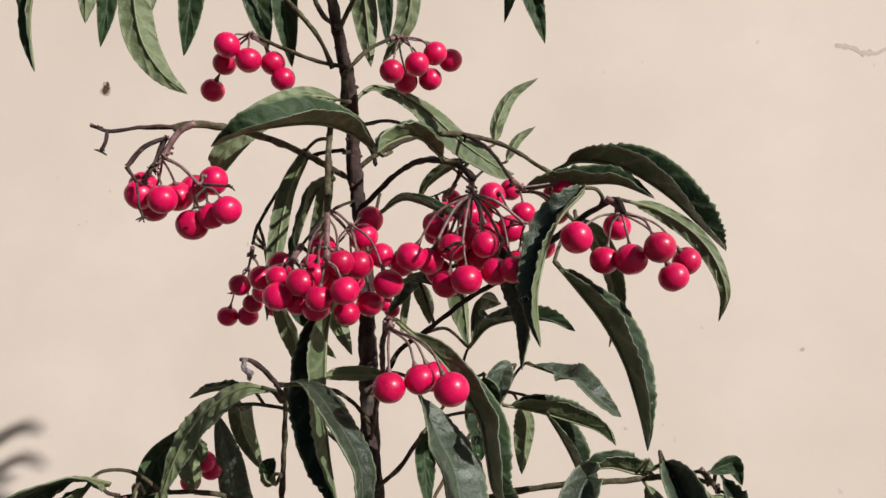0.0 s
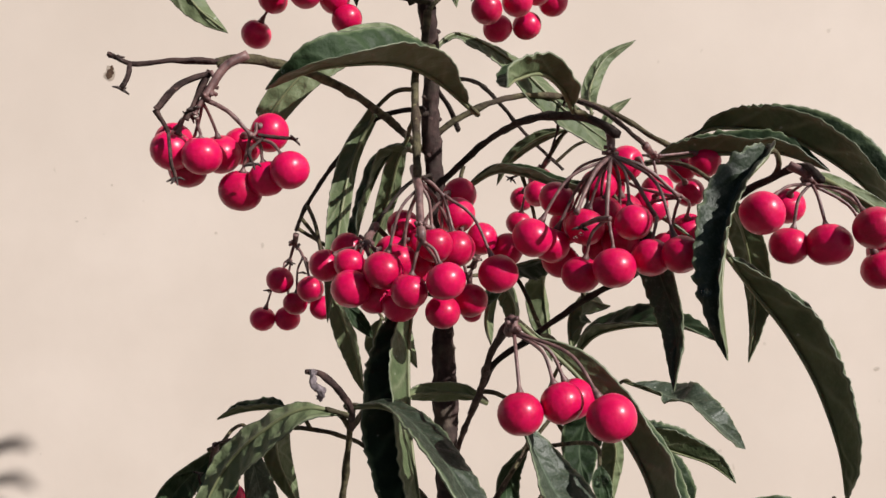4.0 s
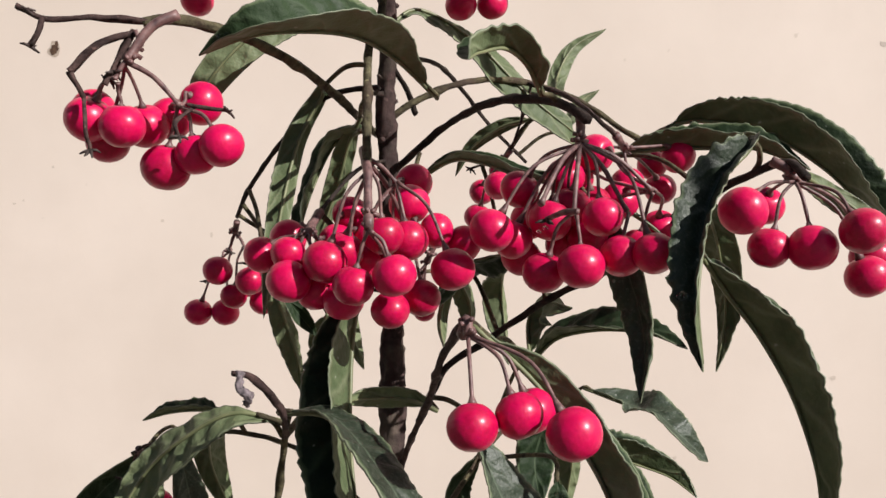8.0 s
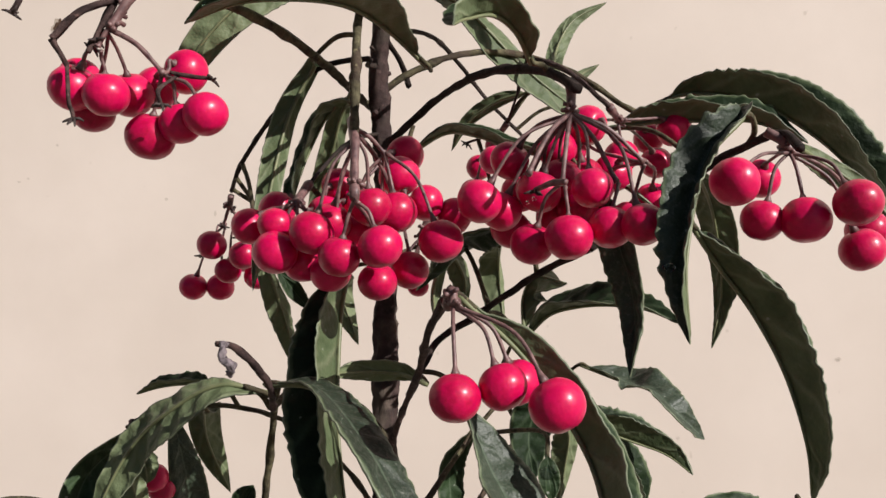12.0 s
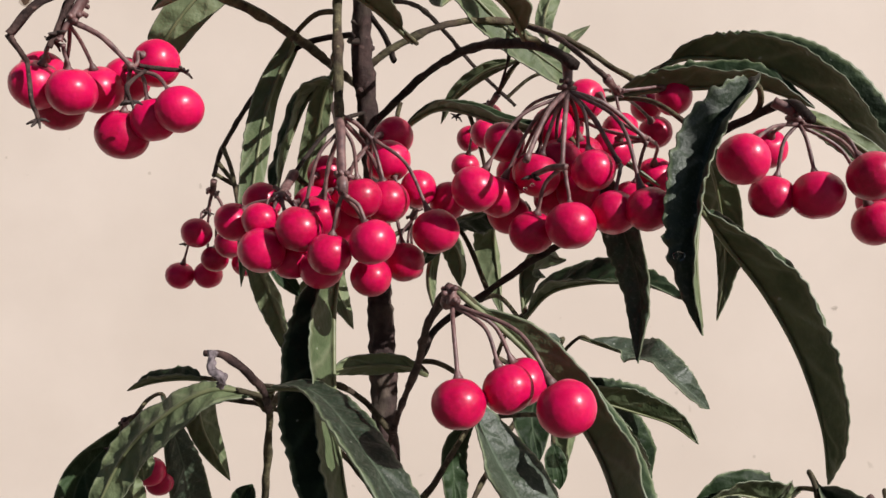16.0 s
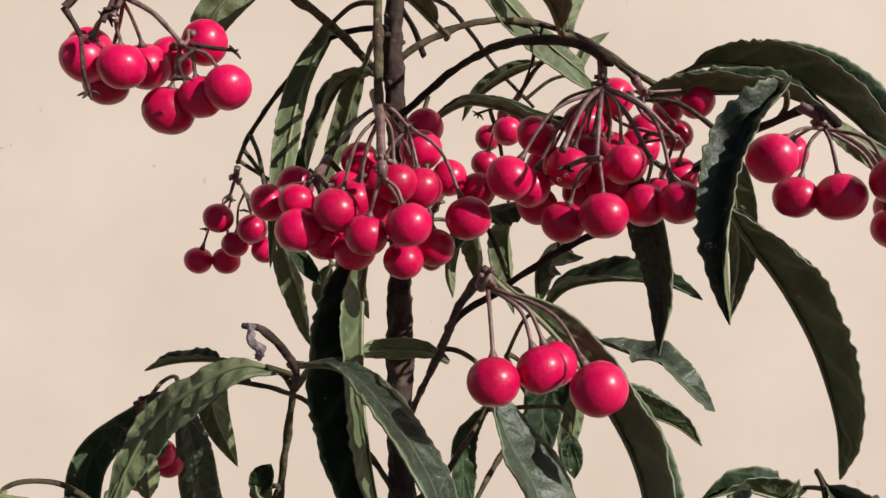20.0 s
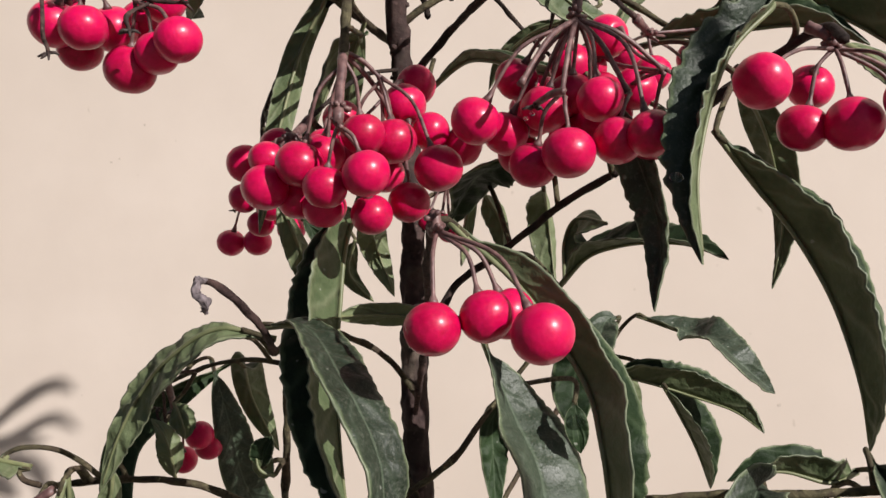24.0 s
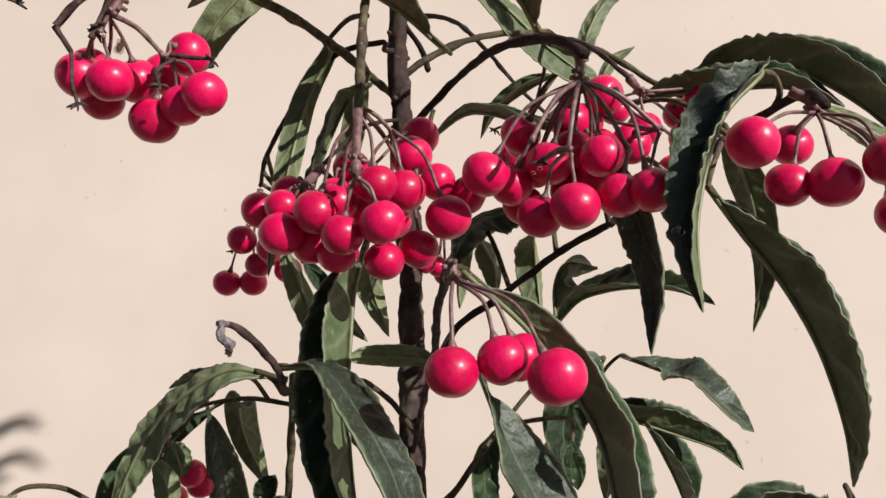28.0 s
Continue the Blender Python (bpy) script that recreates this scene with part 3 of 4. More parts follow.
cluster([(-0.0306, 0.2190, 0.7120), (-0.0298, 0.2135, 0.7090), (-0.0294, 0.2115, 0.7078), (-0.0290, 0.2080, 0.7026), (-0.0285, 0.2045, 0.6973)], [(-0.0217, 0.2279, 0.7032, 0.0040), (-0.0221, 0.2178, 0.6959, 0.0040), (-0.0240, 0.2037, 0.6898, 0.0037), (-0.0307, 0.2058, 0.6878, 0.0035), (-0.0358, 0.2099, 0.6915, 0.0039), (-0.0244, 0.2115, 0.6837, 0.0034), (-0.0165, 0.2244, 0.6982, 0.0034), (-0.0139, 0.2119, 0.6912, 0.0039), (-0.0110, 0.2265, 0.6961, 0.0036), (-0.0190, 0.2160, 0.6858, 0.0035), (-0.0327, 0.2143, 0.6848, 0.0036), (-0.0301, 0.2200, 0.6919, 0.0036), (-0.0248, 0.2266, 0.6911, 0.0036), (-0.0331, 0.2150, 0.6935, 0.0036), (-0.0262, 0.2130, 0.6965, 0.0036), (-0.0225, 0.2240, 0.6960, 0.0036)], rays=[(-0.0294, 0.2115, 0.7078), (-0.0245, 0.2190, 0.7065), (-0.0208, 0.2260, 0.6957)])
cluster([(0.0068, 0.2100, 0.7185), (0.0072, 0.2106, 0.7170), (0.0071, 0.2100, 0.7140)], [(-0.0080, 0.2072, 0.6981, 0.0038), (-0.0019, 0.2188, 0.7063, 0.0036), (0.0026, 0.2114, 0.7004, 0.0038), (0.0056, 0.1987, 0.6927, 0.0038), (0.0008, 0.2052, 0.6913, 0.0036), (0.0126, 0.2009, 0.6946, 0.0036), (0.0105, 0.2054, 0.7011, 0.0035), (0.0100, 0.2268, 0.7096, 0.0038), (0.0169, 0.1971, 0.6952, 0.0035), (0.0268, 0.2260, 0.7007, 0.0037), (-0.0035, 0.2142, 0.6969, 0.0037), (0.0069, 0.2147, 0.7032, 0.0037), (0.0102, 0.2150, 0.6979, 0.0037), (0.0193, 0.2140, 0.6963, 0.0037), (0.0072, 0.2199, 0.6968, 0.0037), (0.0032, 0.2189, 0.7011, 0.0037), (0.0144, 0.2258, 0.7017, 0.0037), (-0.0011, 0.2188, 0.6940, 0.0037), (0.0070, 0.2215, 0.7092, 0.0037), (0.0132, 0.2240, 0.7143, 0.0037), (0.0180, 0.2230, 0.7055, 0.0037), (0.0116, 0.2186, 0.7040, 0.0037), (0.0011, 0.2245, 0.7010, 0.0037)], rays=[(-0.0013, 0.1986, 0.7022), (0.0046, 0.2011, 0.7011), (0.0145, 0.2055, 0.7022), (0.0206, 0.2115, 0.7065)])
cluster([(0.0041, 0.2770, 0.7217), (0.0018, 0.2800, 0.7183)], [(-0.0002, 0.3041, 0.7129), (0.0009, 0.2740, 0.7121), (-0.0028, 0.2868, 0.7048), (0.0029, 0.2850, 0.7170)], 0.0035)
cluster([(0.0191, 0.2320, 0.7193), (0.0220, 0.2360, 0.7174)], [(0.0214, 0.2630, 0.7187), (0.0350, 0.2410, 0.7170), (0.0341, 0.2563, 0.7169), (0.0343, 0.2502, 0.7108), (0.0226, 0.2350, 0.7101)])
cluster([(0.0412, 0.2100, 0.7127), (0.0435, 0.2085, 0.7110), (0.0447, 0.2083, 0.7094)], [(0.0320, 0.1995, 0.7028, 0.0040), (0.0401, 0.2073, 0.6972, 0.0037), (0.0460, 0.2040, 0.6975, 0.0041), (0.0517, 0.1985, 0.7004, 0.0039), (0.0630, 0.2156, 0.6968, 0.0038), (0.0571, 0.2063, 0.6931, 0.0038), (0.0470, 0.2250, 0.7060, 0.0038)])
cluster([(-0.0131, 0.1965, 0.6810), (-0.0127, 0.1938, 0.6838), (-0.0123, 0.1935, 0.6815)], [(-0.0120, 0.1856, 0.6691, 0.0037), (-0.0052, 0.1870, 0.6707, 0.0036), (0.0018, 0.1821, 0.6693, 0.0040), (-0.0024, 0.1923, 0.6706, 0.0036)])
cluster([(-0.0649, 0.2840, 0.7006), (-0.0657, 0.2860, 0.6975)], [(-0.0757, 0.2930, 0.6763, 0.0037), (-0.0685, 0.2928, 0.6766, 0.0037), (-0.0647, 0.2833, 0.6814, 0.0034), (-0.0691, 0.2833, 0.6878, 0.0038), (-0.0614, 0.2867, 0.6849, 0.0039), (-0.0592, 0.2741, 0.6858, 0.0036), (-0.0574, 0.2850, 0.6803, 0.0036)], rays=[(-0.0672, 0.2880, 0.6935), (-0.0625, 0.2830, 0.6940)])
cluster([(-0.0556, 0.2490, 0.7635), (-0.0579, 0.2480, 0.7637)], [(-0.0632, 0.2440, 0.7597), (-0.0572, 0.2450, 0.7555), (-0.0510, 0.2500, 0.7558), (-0.0480, 0.2500, 0.7510), (-0.0713, 0.2581, 0.7492), (-0.0661, 0.2520, 0.7561)], 0.0038)
cluster([(-0.0159, 0.2490, 0.7627), (-0.0129, 0.2500, 0.7636)], [(-0.0150, 0.2440, 0.7520), (-0.0077, 0.2460, 0.7546), (-0.0024, 0.2500, 0.7587), (0.0023, 0.2580, 0.7584), (-0.0040, 0.2600, 0.7530), (-0.0115, 0.2580, 0.7516)], 0.0036)
cluster([(-0.0812, 0.2650, 0.6461), (-0.0838, 0.2750, 0.6381), (-0.0864, 0.2850, 0.6291)], [(-0.0829, 0.2905, 0.6259), (-0.0904, 0.2986, 0.6168), (-0.0816, 0.2935, 0.6222)], 0.0036)
cluster([(-0.0857, 0.2260, 0.6323), (-0.0973, 0.2230, 0.6244)], [(-0.0943, 0.2090, 0.6175), (-0.1008, 0.2130, 0.6155)], 0.0034)
cluster([(-0.0464, 0.2430, 0.5977), (-0.0527, 0.2430, 0.5974)], [(-0.0389, 0.2350, 0.5925), (-0.0569, 0.2500, 0.5921), (-0.0456, 0.2400, 0.5830), (-0.0367, 0.2430, 0.5822), (-0.0639, 0.2500, 0.5775)], 0.0034)
cluster([(0.0702, 0.2270, 0.6400), (0.0751, 0.2275, 0.6342)], [(0.0857, 0.2230, 0.6226), (0.0791, 0.2330, 0.6191), (0.0864, 0.2370, 0.6101)])
cluster([(-0.0140, 0.2620, 0.6991), (-0.0166, 0.2640, 0.6921)], [(-0.0208, 0.2620, 0.6831), (-0.0181, 0.2660, 0.6823), (-0.0165, 0.2680, 0.6804)], 0.0026)
cluster([(-0.0387, 0.2285, 0.7010), (-0.0400, 0.2245, 0.6980), (-0.0402, 0.2193, 0.6965)], [(-0.0209, 0.2379, 0.7083, 0.0039), (-0.0422, 0.2128, 0.6879, 0.0039), (-0.0484, 0.2219, 0.6923, 0.0034), (-0.0429, 0.2164, 0.6926, 0.0032), (-0.0329, 0.2284, 0.7007, 0.0036), (-0.0377, 0.2170, 0.6862, 0.0036), (-0.0446, 0.2289, 0.6957, 0.0036), (-0.0351, 0.2240, 0.6951, 0.0036), (-0.0289, 0.2260, 0.6970, 0.0036), (-0.0390, 0.2230, 0.6905, 0.0036)], rays=[(-0.0426, 0.2320, 0.6958), (-0.0372, 0.2220, 0.6941)])
leaf([(0.0333, 0.2511, 0.7235), (0.0405, 0.2486, 0.7264), (0.0520, 0.2397, 0.7234), (0.0628, 0.2334, 0.7154), (0.0720, 0.2329, 0.7066), (0.0826, 0.2433, 0.6995)], 0.0079, 53, 1, 62, -74, 20, wave=1.5, stalk=(0.0405, 0.2632, 0.7202))
leaf([(0.0487, 0.2190, 0.7125), (0.0584, 0.2267, 0.7105), (0.0671, 0.2253, 0.7047), (0.0721, 0.2219, 0.6974), (0.0752, 0.2217, 0.6882), (0.0752, 0.2273, 0.6802)], 0.0024, 0, -1, 16, 2, 20, wave=1.5, stalk=(0.0415, 0.2157, 0.7115))
leaf([(0.0216, 0.2436, 0.7168), (0.0302, 0.2408, 0.7185), (0.0397, 0.2377, 0.7188), (0.0491, 0.2341, 0.7185), (0.0583, 0.2298, 0.7140)], 0.0051, 72, 1, 56, -35, 25, stalk=(0.0355, 0.2231, 0.7071))
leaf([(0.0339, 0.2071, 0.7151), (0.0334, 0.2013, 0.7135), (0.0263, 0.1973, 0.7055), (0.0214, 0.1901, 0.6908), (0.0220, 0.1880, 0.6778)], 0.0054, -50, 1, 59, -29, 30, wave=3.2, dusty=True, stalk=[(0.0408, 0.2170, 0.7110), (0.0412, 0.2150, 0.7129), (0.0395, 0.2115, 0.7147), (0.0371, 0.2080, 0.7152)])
leaf([(0.0280, 0.2087, 0.6972), (0.0345, 0.2113, 0.6897), (0.0406, 0.2094, 0.6814), (0.0454, 0.2063, 0.6713), (0.0481, 0.2036, 0.6603), (0.0507, 0.2064, 0.6500)], 0.0076, 66, 1, 45, -11, 15, wave=1.6, stalk=(0.0355, 0.2231, 0.7071))
leaf([(0.0376, 0.2380, 0.7101), (0.0453, 0.2469, 0.7030), (0.0506, 0.2538, 0.6936), (0.0536, 0.2579, 0.6828), (0.0512, 0.2566, 0.6698)], 0.0040, -48, -1, 20, -57, 25, stalk=(0.0355, 0.2231, 0.7071))
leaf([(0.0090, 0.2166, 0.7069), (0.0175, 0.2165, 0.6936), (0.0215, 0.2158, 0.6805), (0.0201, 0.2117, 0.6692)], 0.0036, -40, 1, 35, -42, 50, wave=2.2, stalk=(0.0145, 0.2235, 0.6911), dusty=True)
leaf([(0.0079, 0.2608, 0.6693), (0.0133, 0.2590, 0.6757), (0.0190, 0.2544, 0.6783), (0.0251, 0.2488, 0.6794), (0.0316, 0.2442, 0.6790), (0.0380, 0.2393, 0.6764)], 0.0060, 77, 1, 33, -59, 25, stalk=(-0.0054, 0.2372, 0.6762))
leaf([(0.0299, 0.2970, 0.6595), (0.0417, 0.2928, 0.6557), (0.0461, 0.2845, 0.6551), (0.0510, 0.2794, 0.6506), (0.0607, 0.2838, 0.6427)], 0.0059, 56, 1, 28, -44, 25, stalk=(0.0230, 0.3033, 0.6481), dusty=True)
leaf([(0.0212, 0.2956, 0.6448), (0.0327, 0.2978, 0.6423), (0.0441, 0.2979, 0.6391), (0.0543, 0.2949, 0.6360), (0.0601, 0.2892, 0.6319)], 0.0067, 82, 1, 74, 33, 25, stalk=(0.0206, 0.3013, 0.6488))
leaf([(0.0282, 0.3101, 0.6420), (0.0314, 0.3160, 0.6348), (0.0312, 0.3190, 0.6248), (0.0302, 0.3200, 0.6134)], 0.0045, 11, -1, 36, -5, 25, stalk=(0.0250, 0.3050, 0.6475))
leaf([(0.0371, 0.2978, 0.6417), (0.0426, 0.3016, 0.6327), (0.0477, 0.3038, 0.6229), (0.0516, 0.3064, 0.6122)], 0.0074, 63, 1, 48, -7, 25, stalk=(0.0250, 0.3050, 0.6475))
leaf([(-0.0110, 0.2010, 0.6828), (-0.0003, 0.1975, 0.6736), (0.0082, 0.1930, 0.6616), (0.0099, 0.1845, 0.6547), (0.0120, 0.1870, 0.6449), (0.0188, 0.2067, 0.6372)], 0.0052, 69, 1, 64, -75, 20, wave=1.2, stalk=(-0.0134, 0.1971, 0.6821))
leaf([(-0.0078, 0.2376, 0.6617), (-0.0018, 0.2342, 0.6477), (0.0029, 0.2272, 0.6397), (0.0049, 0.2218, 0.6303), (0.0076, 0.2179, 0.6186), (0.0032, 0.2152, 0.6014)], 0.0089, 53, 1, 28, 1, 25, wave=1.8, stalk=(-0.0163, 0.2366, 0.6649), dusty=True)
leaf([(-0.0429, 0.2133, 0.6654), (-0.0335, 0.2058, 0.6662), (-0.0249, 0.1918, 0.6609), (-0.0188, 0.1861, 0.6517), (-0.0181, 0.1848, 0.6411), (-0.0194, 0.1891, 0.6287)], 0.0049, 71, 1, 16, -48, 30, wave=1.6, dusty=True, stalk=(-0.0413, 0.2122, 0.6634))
leaf([(-0.0305, 0.2335, 0.6874), (-0.0315, 0.2243, 0.6785), (-0.0313, 0.2188, 0.6680), (-0.0304, 0.2120, 0.6589), (-0.0282, 0.2056, 0.6483), (-0.0245, 0.1960, 0.6382)], 0.0088, -52, 1, 59, 12, 25, stalk=(-0.0388, 0.2284, 0.7008))
leaf([(-0.0405, 0.2401, 0.7273), (-0.0414, 0.2501, 0.7278), (-0.0461, 0.2498, 0.7177), (-0.0479, 0.2443, 0.7051), (-0.0485, 0.2372, 0.6928), (-0.0490, 0.2316, 0.6799)], 0.0031, 29, -1, 37, -12, 25, stalk=[(-0.0310, 0.2315, 0.7305), (-0.0340, 0.2340, 0.7309), (-0.0368, 0.2370, 0.7303)])
leaf([(-0.0326, 0.2443, 0.7195), (-0.0347, 0.2527, 0.7200), (-0.0392, 0.2583, 0.7184), (-0.0429, 0.2592, 0.7107), (-0.0451, 0.2557, 0.7014), (-0.0452, 0.2502, 0.6920)], 0.0039, -68, 1, 34, 24, 25, stalk=[(-0.0305, 0.2250, 0.7161), (-0.0316, 0.2260, 0.7166)])
leaf([(-0.0330, 0.2498, 0.7233), (-0.0357, 0.2547, 0.7177), (-0.0376, 0.2585, 0.7104), (-0.0401, 0.2614, 0.7023), (-0.0429, 0.2631, 0.6937)], 0.0027, 24, -1, 27, -12, 25, dusty=True, stalk=[(-0.0311, 0.2290, 0.7232), (-0.0319, 0.2310, 0.7221)])
leaf([(-0.0169, 0.2394, 0.7269), (-0.0263, 0.2316, 0.7328), (-0.0349, 0.2196, 0.7333), (-0.0480, 0.2104, 0.7300), (-0.0594, 0.2133, 0.7262)], 0.0076, -56, 1, 50, 38, 20, stalk=[(-0.0160, 0.2595, 0.7302)])
leaf([(-0.0272, 0.2441, 0.7431), (-0.0395, 0.2339, 0.7426), (-0.0531, 0.2277, 0.7339), (-0.0627, 0.2299, 0.7228), (-0.0654, 0.2463, 0.7235)], 0.0037, 7, -1, 11, 8, 25, stalk=(-0.0294, 0.2434, 0.7416))
leaf([(-0.0284, 0.2574, 0.7442), (-0.0210, 0.2626, 0.7510), (-0.0074, 0.2673, 0.7456), (0.0060, 0.2690, 0.7342), (0.0180, 0.2718, 0.7264), (0.0242, 0.2839, 0.7255)], 0.0056, 47, -1, 12, -44, 25, stalk=(-0.0277, 0.2536, 0.7439), dusty=True)
leaf([(0.0005, 0.2112, 0.7224), (-0.0031, 0.2056, 0.7262), (-0.0077, 0.2001, 0.7274), (-0.0124, 0.1951, 0.7252), (-0.0147, 0.1868, 0.7217)], 0.0040, -78, 1, 48, -25, 25, stalk=(0.0038, 0.2142, 0.7216))
leaf([(0.0182, 0.2914, 0.7366), (0.0199, 0.3030, 0.7463), (0.0255, 0.3091, 0.7571), (0.0355, 0.3107, 0.7637)], 0.0026, 11, -1, 22, 0, 25, stalk=(0.0040, 0.2772, 0.7220))
leaf([(0.0226, 0.2997, 0.7312), (0.0273, 0.3070, 0.7402), (0.0347, 0.3132, 0.7460)], 0.0018, 10, -1, 32, 0, 25, stalk=(0.0099, 0.3049, 0.7242))
leaf([(0.0096, 0.2773, 0.7300), (0.0018, 0.2819, 0.7280), (-0.0055, 0.2865, 0.7227), (-0.0089, 0.2906, 0.7156)], 0.0019, 17, -1, 29, 0, 25, stalk=(0.0041, 0.2770, 0.7221))
leaf([(-0.0207, 0.2572, 0.7104), (-0.0129, 0.2493, 0.7149), (-0.0068, 0.2402, 0.7137), (0.0004, 0.2325, 0.7104), (0.0090, 0.2267, 0.7078), (0.0179, 0.2230, 0.7043), (0.0262, 0.2213, 0.6990)], 0.0022, 66, 1, 46, 11, 25, stalk=(-0.0194, 0.2575, 0.7172))
leaf([(0.0042, 0.2315, 0.6953), (-0.0069, 0.2380, 0.6927), (-0.0113, 0.2482, 0.6896), (-0.0171, 0.2562, 0.6800)], 0.0060, 65, 1, 25, 0, 25, stalk=(0.0059, 0.2304, 0.6856))
leaf([(-0.0101, 0.2565, 0.6928), (-0.0125, 0.2632, 0.6804), (-0.0126, 0.2505, 0.6736)], 0.0014, -25, -1, 42, 2, 25, stalk=(-0.0025, 0.2361, 0.6786))
leaf([(0.0051, 0.2914, 0.6921), (0.0069, 0.3067, 0.6836), (0.0094, 0.3027, 0.6641)], 0.0051, 30, -1, 47, -7, 25, stalk=(-0.0024, 0.2842, 0.7183))
leaf([(-0.0091, 0.2714, 0.6893), (-0.0051, 0.2767, 0.6825), (-0.0044, 0.2778, 0.6749)], 0.0030, 26, -1, 33, -6, 25, stalk=(-0.0243, 0.2620, 0.6862))
leaf([(0.0100, 0.2685, 0.6700), (0.0100, 0.2734, 0.6783), (0.0123, 0.2705, 0.6835), (0.0178, 0.2603, 0.6830)], 0.0056, 66, -1, 35, -35, 25, stalk=(0.0055, 0.2880, 0.6549))
leaf([(-0.0523, 0.2529, 0.6880), (-0.0482, 0.2545, 0.6783), (-0.0453, 0.2573, 0.6690), (-0.0434, 0.2613, 0.6604)], 0.0029, 41, -1, 28, 4, 25, stalk=(-0.0600, 0.2711, 0.7079))
leaf([(-0.0504, 0.2680, 0.6832), (-0.0466, 0.2700, 0.6784), (-0.0423, 0.2720, 0.6731)], 0.0021, 23, 1, 30, 0, 25, stalk=(-0.0626, 0.2773, 0.7049))
leaf([(-0.0343, 0.2666, 0.6834), (-0.0355, 0.2815, 0.6763), (-0.0307, 0.2813, 0.6642)], 0.0036, 33, -1, 17, 6, 25, stalk=(-0.0242, 0.2620, 0.6844))
leaf([(-0.0407, 0.2821, 0.6782), (-0.0431, 0.2870, 0.6693), (-0.0371, 0.2896, 0.6619)], 0.0022, 21, -1, 22, 1, 25, stalk=(-0.0647, 0.2839, 0.7023))
leaf([(-0.0144, 0.2344, 0.6629), (-0.0202, 0.2307, 0.6654), (-0.0283, 0.2264, 0.6660), (-0.0324, 0.2198, 0.6662)], 0.0022, 21, -1, 15, -18, 25, wave=0.4, stalk=(-0.0166, 0.2364, 0.6643))
leaf([(-0.0005, 0.2709, 0.6467), (-0.0059, 0.2757, 0.6371), (-0.0058, 0.2747, 0.6261), (-0.0049, 0.2701, 0.6145)], 0.0034, 24, 1, 21, -6, 25, stalk=(-0.0029, 0.2601, 0.6469))
leaf([(0.0127, 0.2610, 0.6609), (0.0134, 0.2674, 0.6537), (0.0118, 0.2683, 0.6451), (0.0127, 0.2624, 0.6361)], 0.0054, 5, 1, 13, -2, 25, stalk=(-0.0026, 0.2604, 0.6472))
leaf([(0.0264, 0.3030, 0.6580), (0.0224, 0.3000, 0.6572), (0.0186, 0.2919, 0.6499), (0.0135, 0.2880, 0.6398)], 0.0049, -33, 1, 20, 0, 25, stalk=(0.0230, 0.3033, 0.6481), dusty=True)
leaf([(-0.0415, 0.2172, 0.6623), (-0.0513, 0.2163, 0.6638), (-0.0607, 0.2189, 0.6581), (-0.0674, 0.2233, 0.6515), (-0.0721, 0.2239, 0.6432), (-0.0758, 0.2242, 0.6331)], 0.0047, -47, -1, 11, 76, 25, wave=1.6, stalk=[(-0.0428, 0.2195, 0.6598), (-0.0442, 0.2175, 0.6626), (-0.0470, 0.2160, 0.6642)])
leaf([(-0.0619, 0.2592, 0.6569), (-0.0686, 0.2641, 0.6560), (-0.0757, 0.2684, 0.6543), (-0.0827, 0.2717, 0.6513)], 0.0029, -78, 1, 47, 4, 25, stalk=(-0.0577, 0.2695, 0.6495))
leaf([(-0.0763, 0.2992, 0.6442), (-0.0901, 0.2914, 0.6358), (-0.0971, 0.2793, 0.6272), (-0.0948, 0.2693, 0.6131), (-0.0882, 0.2631, 0.5932)], 0.0047, 24, 1, 34, -9, 25)
leaf([(-0.0795, 0.2889, 0.6465), (-0.0761, 0.2945, 0.6274), (-0.0738, 0.3048, 0.6060), (-0.0631, 0.3224, 0.5836)], 0.0051, 30, 1, 12, -10, 25, stalk=(-0.0829, 0.2770, 0.6435), dusty=True)
leaf([(-0.0668, 0.2772, 0.6467), (-0.0704, 0.2888, 0.6446), (-0.0709, 0.2977, 0.6340), (-0.0656, 0.3043, 0.6185)], 0.0049, 17, -1, 36, 3, 25, stalk=(-0.0687, 0.2725, 0.6487))
leaf([(-0.0906, 0.2265, 0.6359), (-0.0953, 0.2165, 0.6401), (-0.1035, 0.2104, 0.6386), (-0.1119, 0.2078, 0.6326), (-0.1178, 0.2074, 0.6235)], 0.0089, 70, 1, 13, 29, 25, stalk=[(-0.0868, 0.2235, 0.6338), (-0.0901, 0.2240, 0.6344), (-0.0918, 0.2250, 0.6358)])
leaf([(-0.0931, 0.2231, 0.6394), (-0.0984, 0.2154, 0.6298), (-0.1034, 0.2110, 0.6184), (-0.1060, 0.2090, 0.6037), (-0.1089, 0.2092, 0.5872)], 0.0082, -68, 1, 45, 1, 25, dusty=True, stalk=[(-0.0779, 0.2300, 0.6329), (-0.0813, 0.2275, 0.6372), (-0.0851, 0.2255, 0.6399), (-0.0901, 0.2240, 0.6405)])
leaf([(-0.0832, 0.2251, 0.6347), (-0.0863, 0.2211, 0.6205), (-0.0928, 0.2189, 0.6066), (-0.0969, 0.2188, 0.5912), (-0.0999, 0.2202, 0.5751)], 0.0123, -65, 1, 37, 45, 25, stalk=(-0.0873, 0.2433, 0.6283))
leaf([(-0.0857, 0.2305, 0.6342), (-0.0852, 0.2314, 0.6221), (-0.0822, 0.2333, 0.6104), (-0.0781, 0.2369, 0.5994)], 0.0033, 53, -1, 32, -7, 25, stalk=(-0.0885, 0.2429, 0.6282))
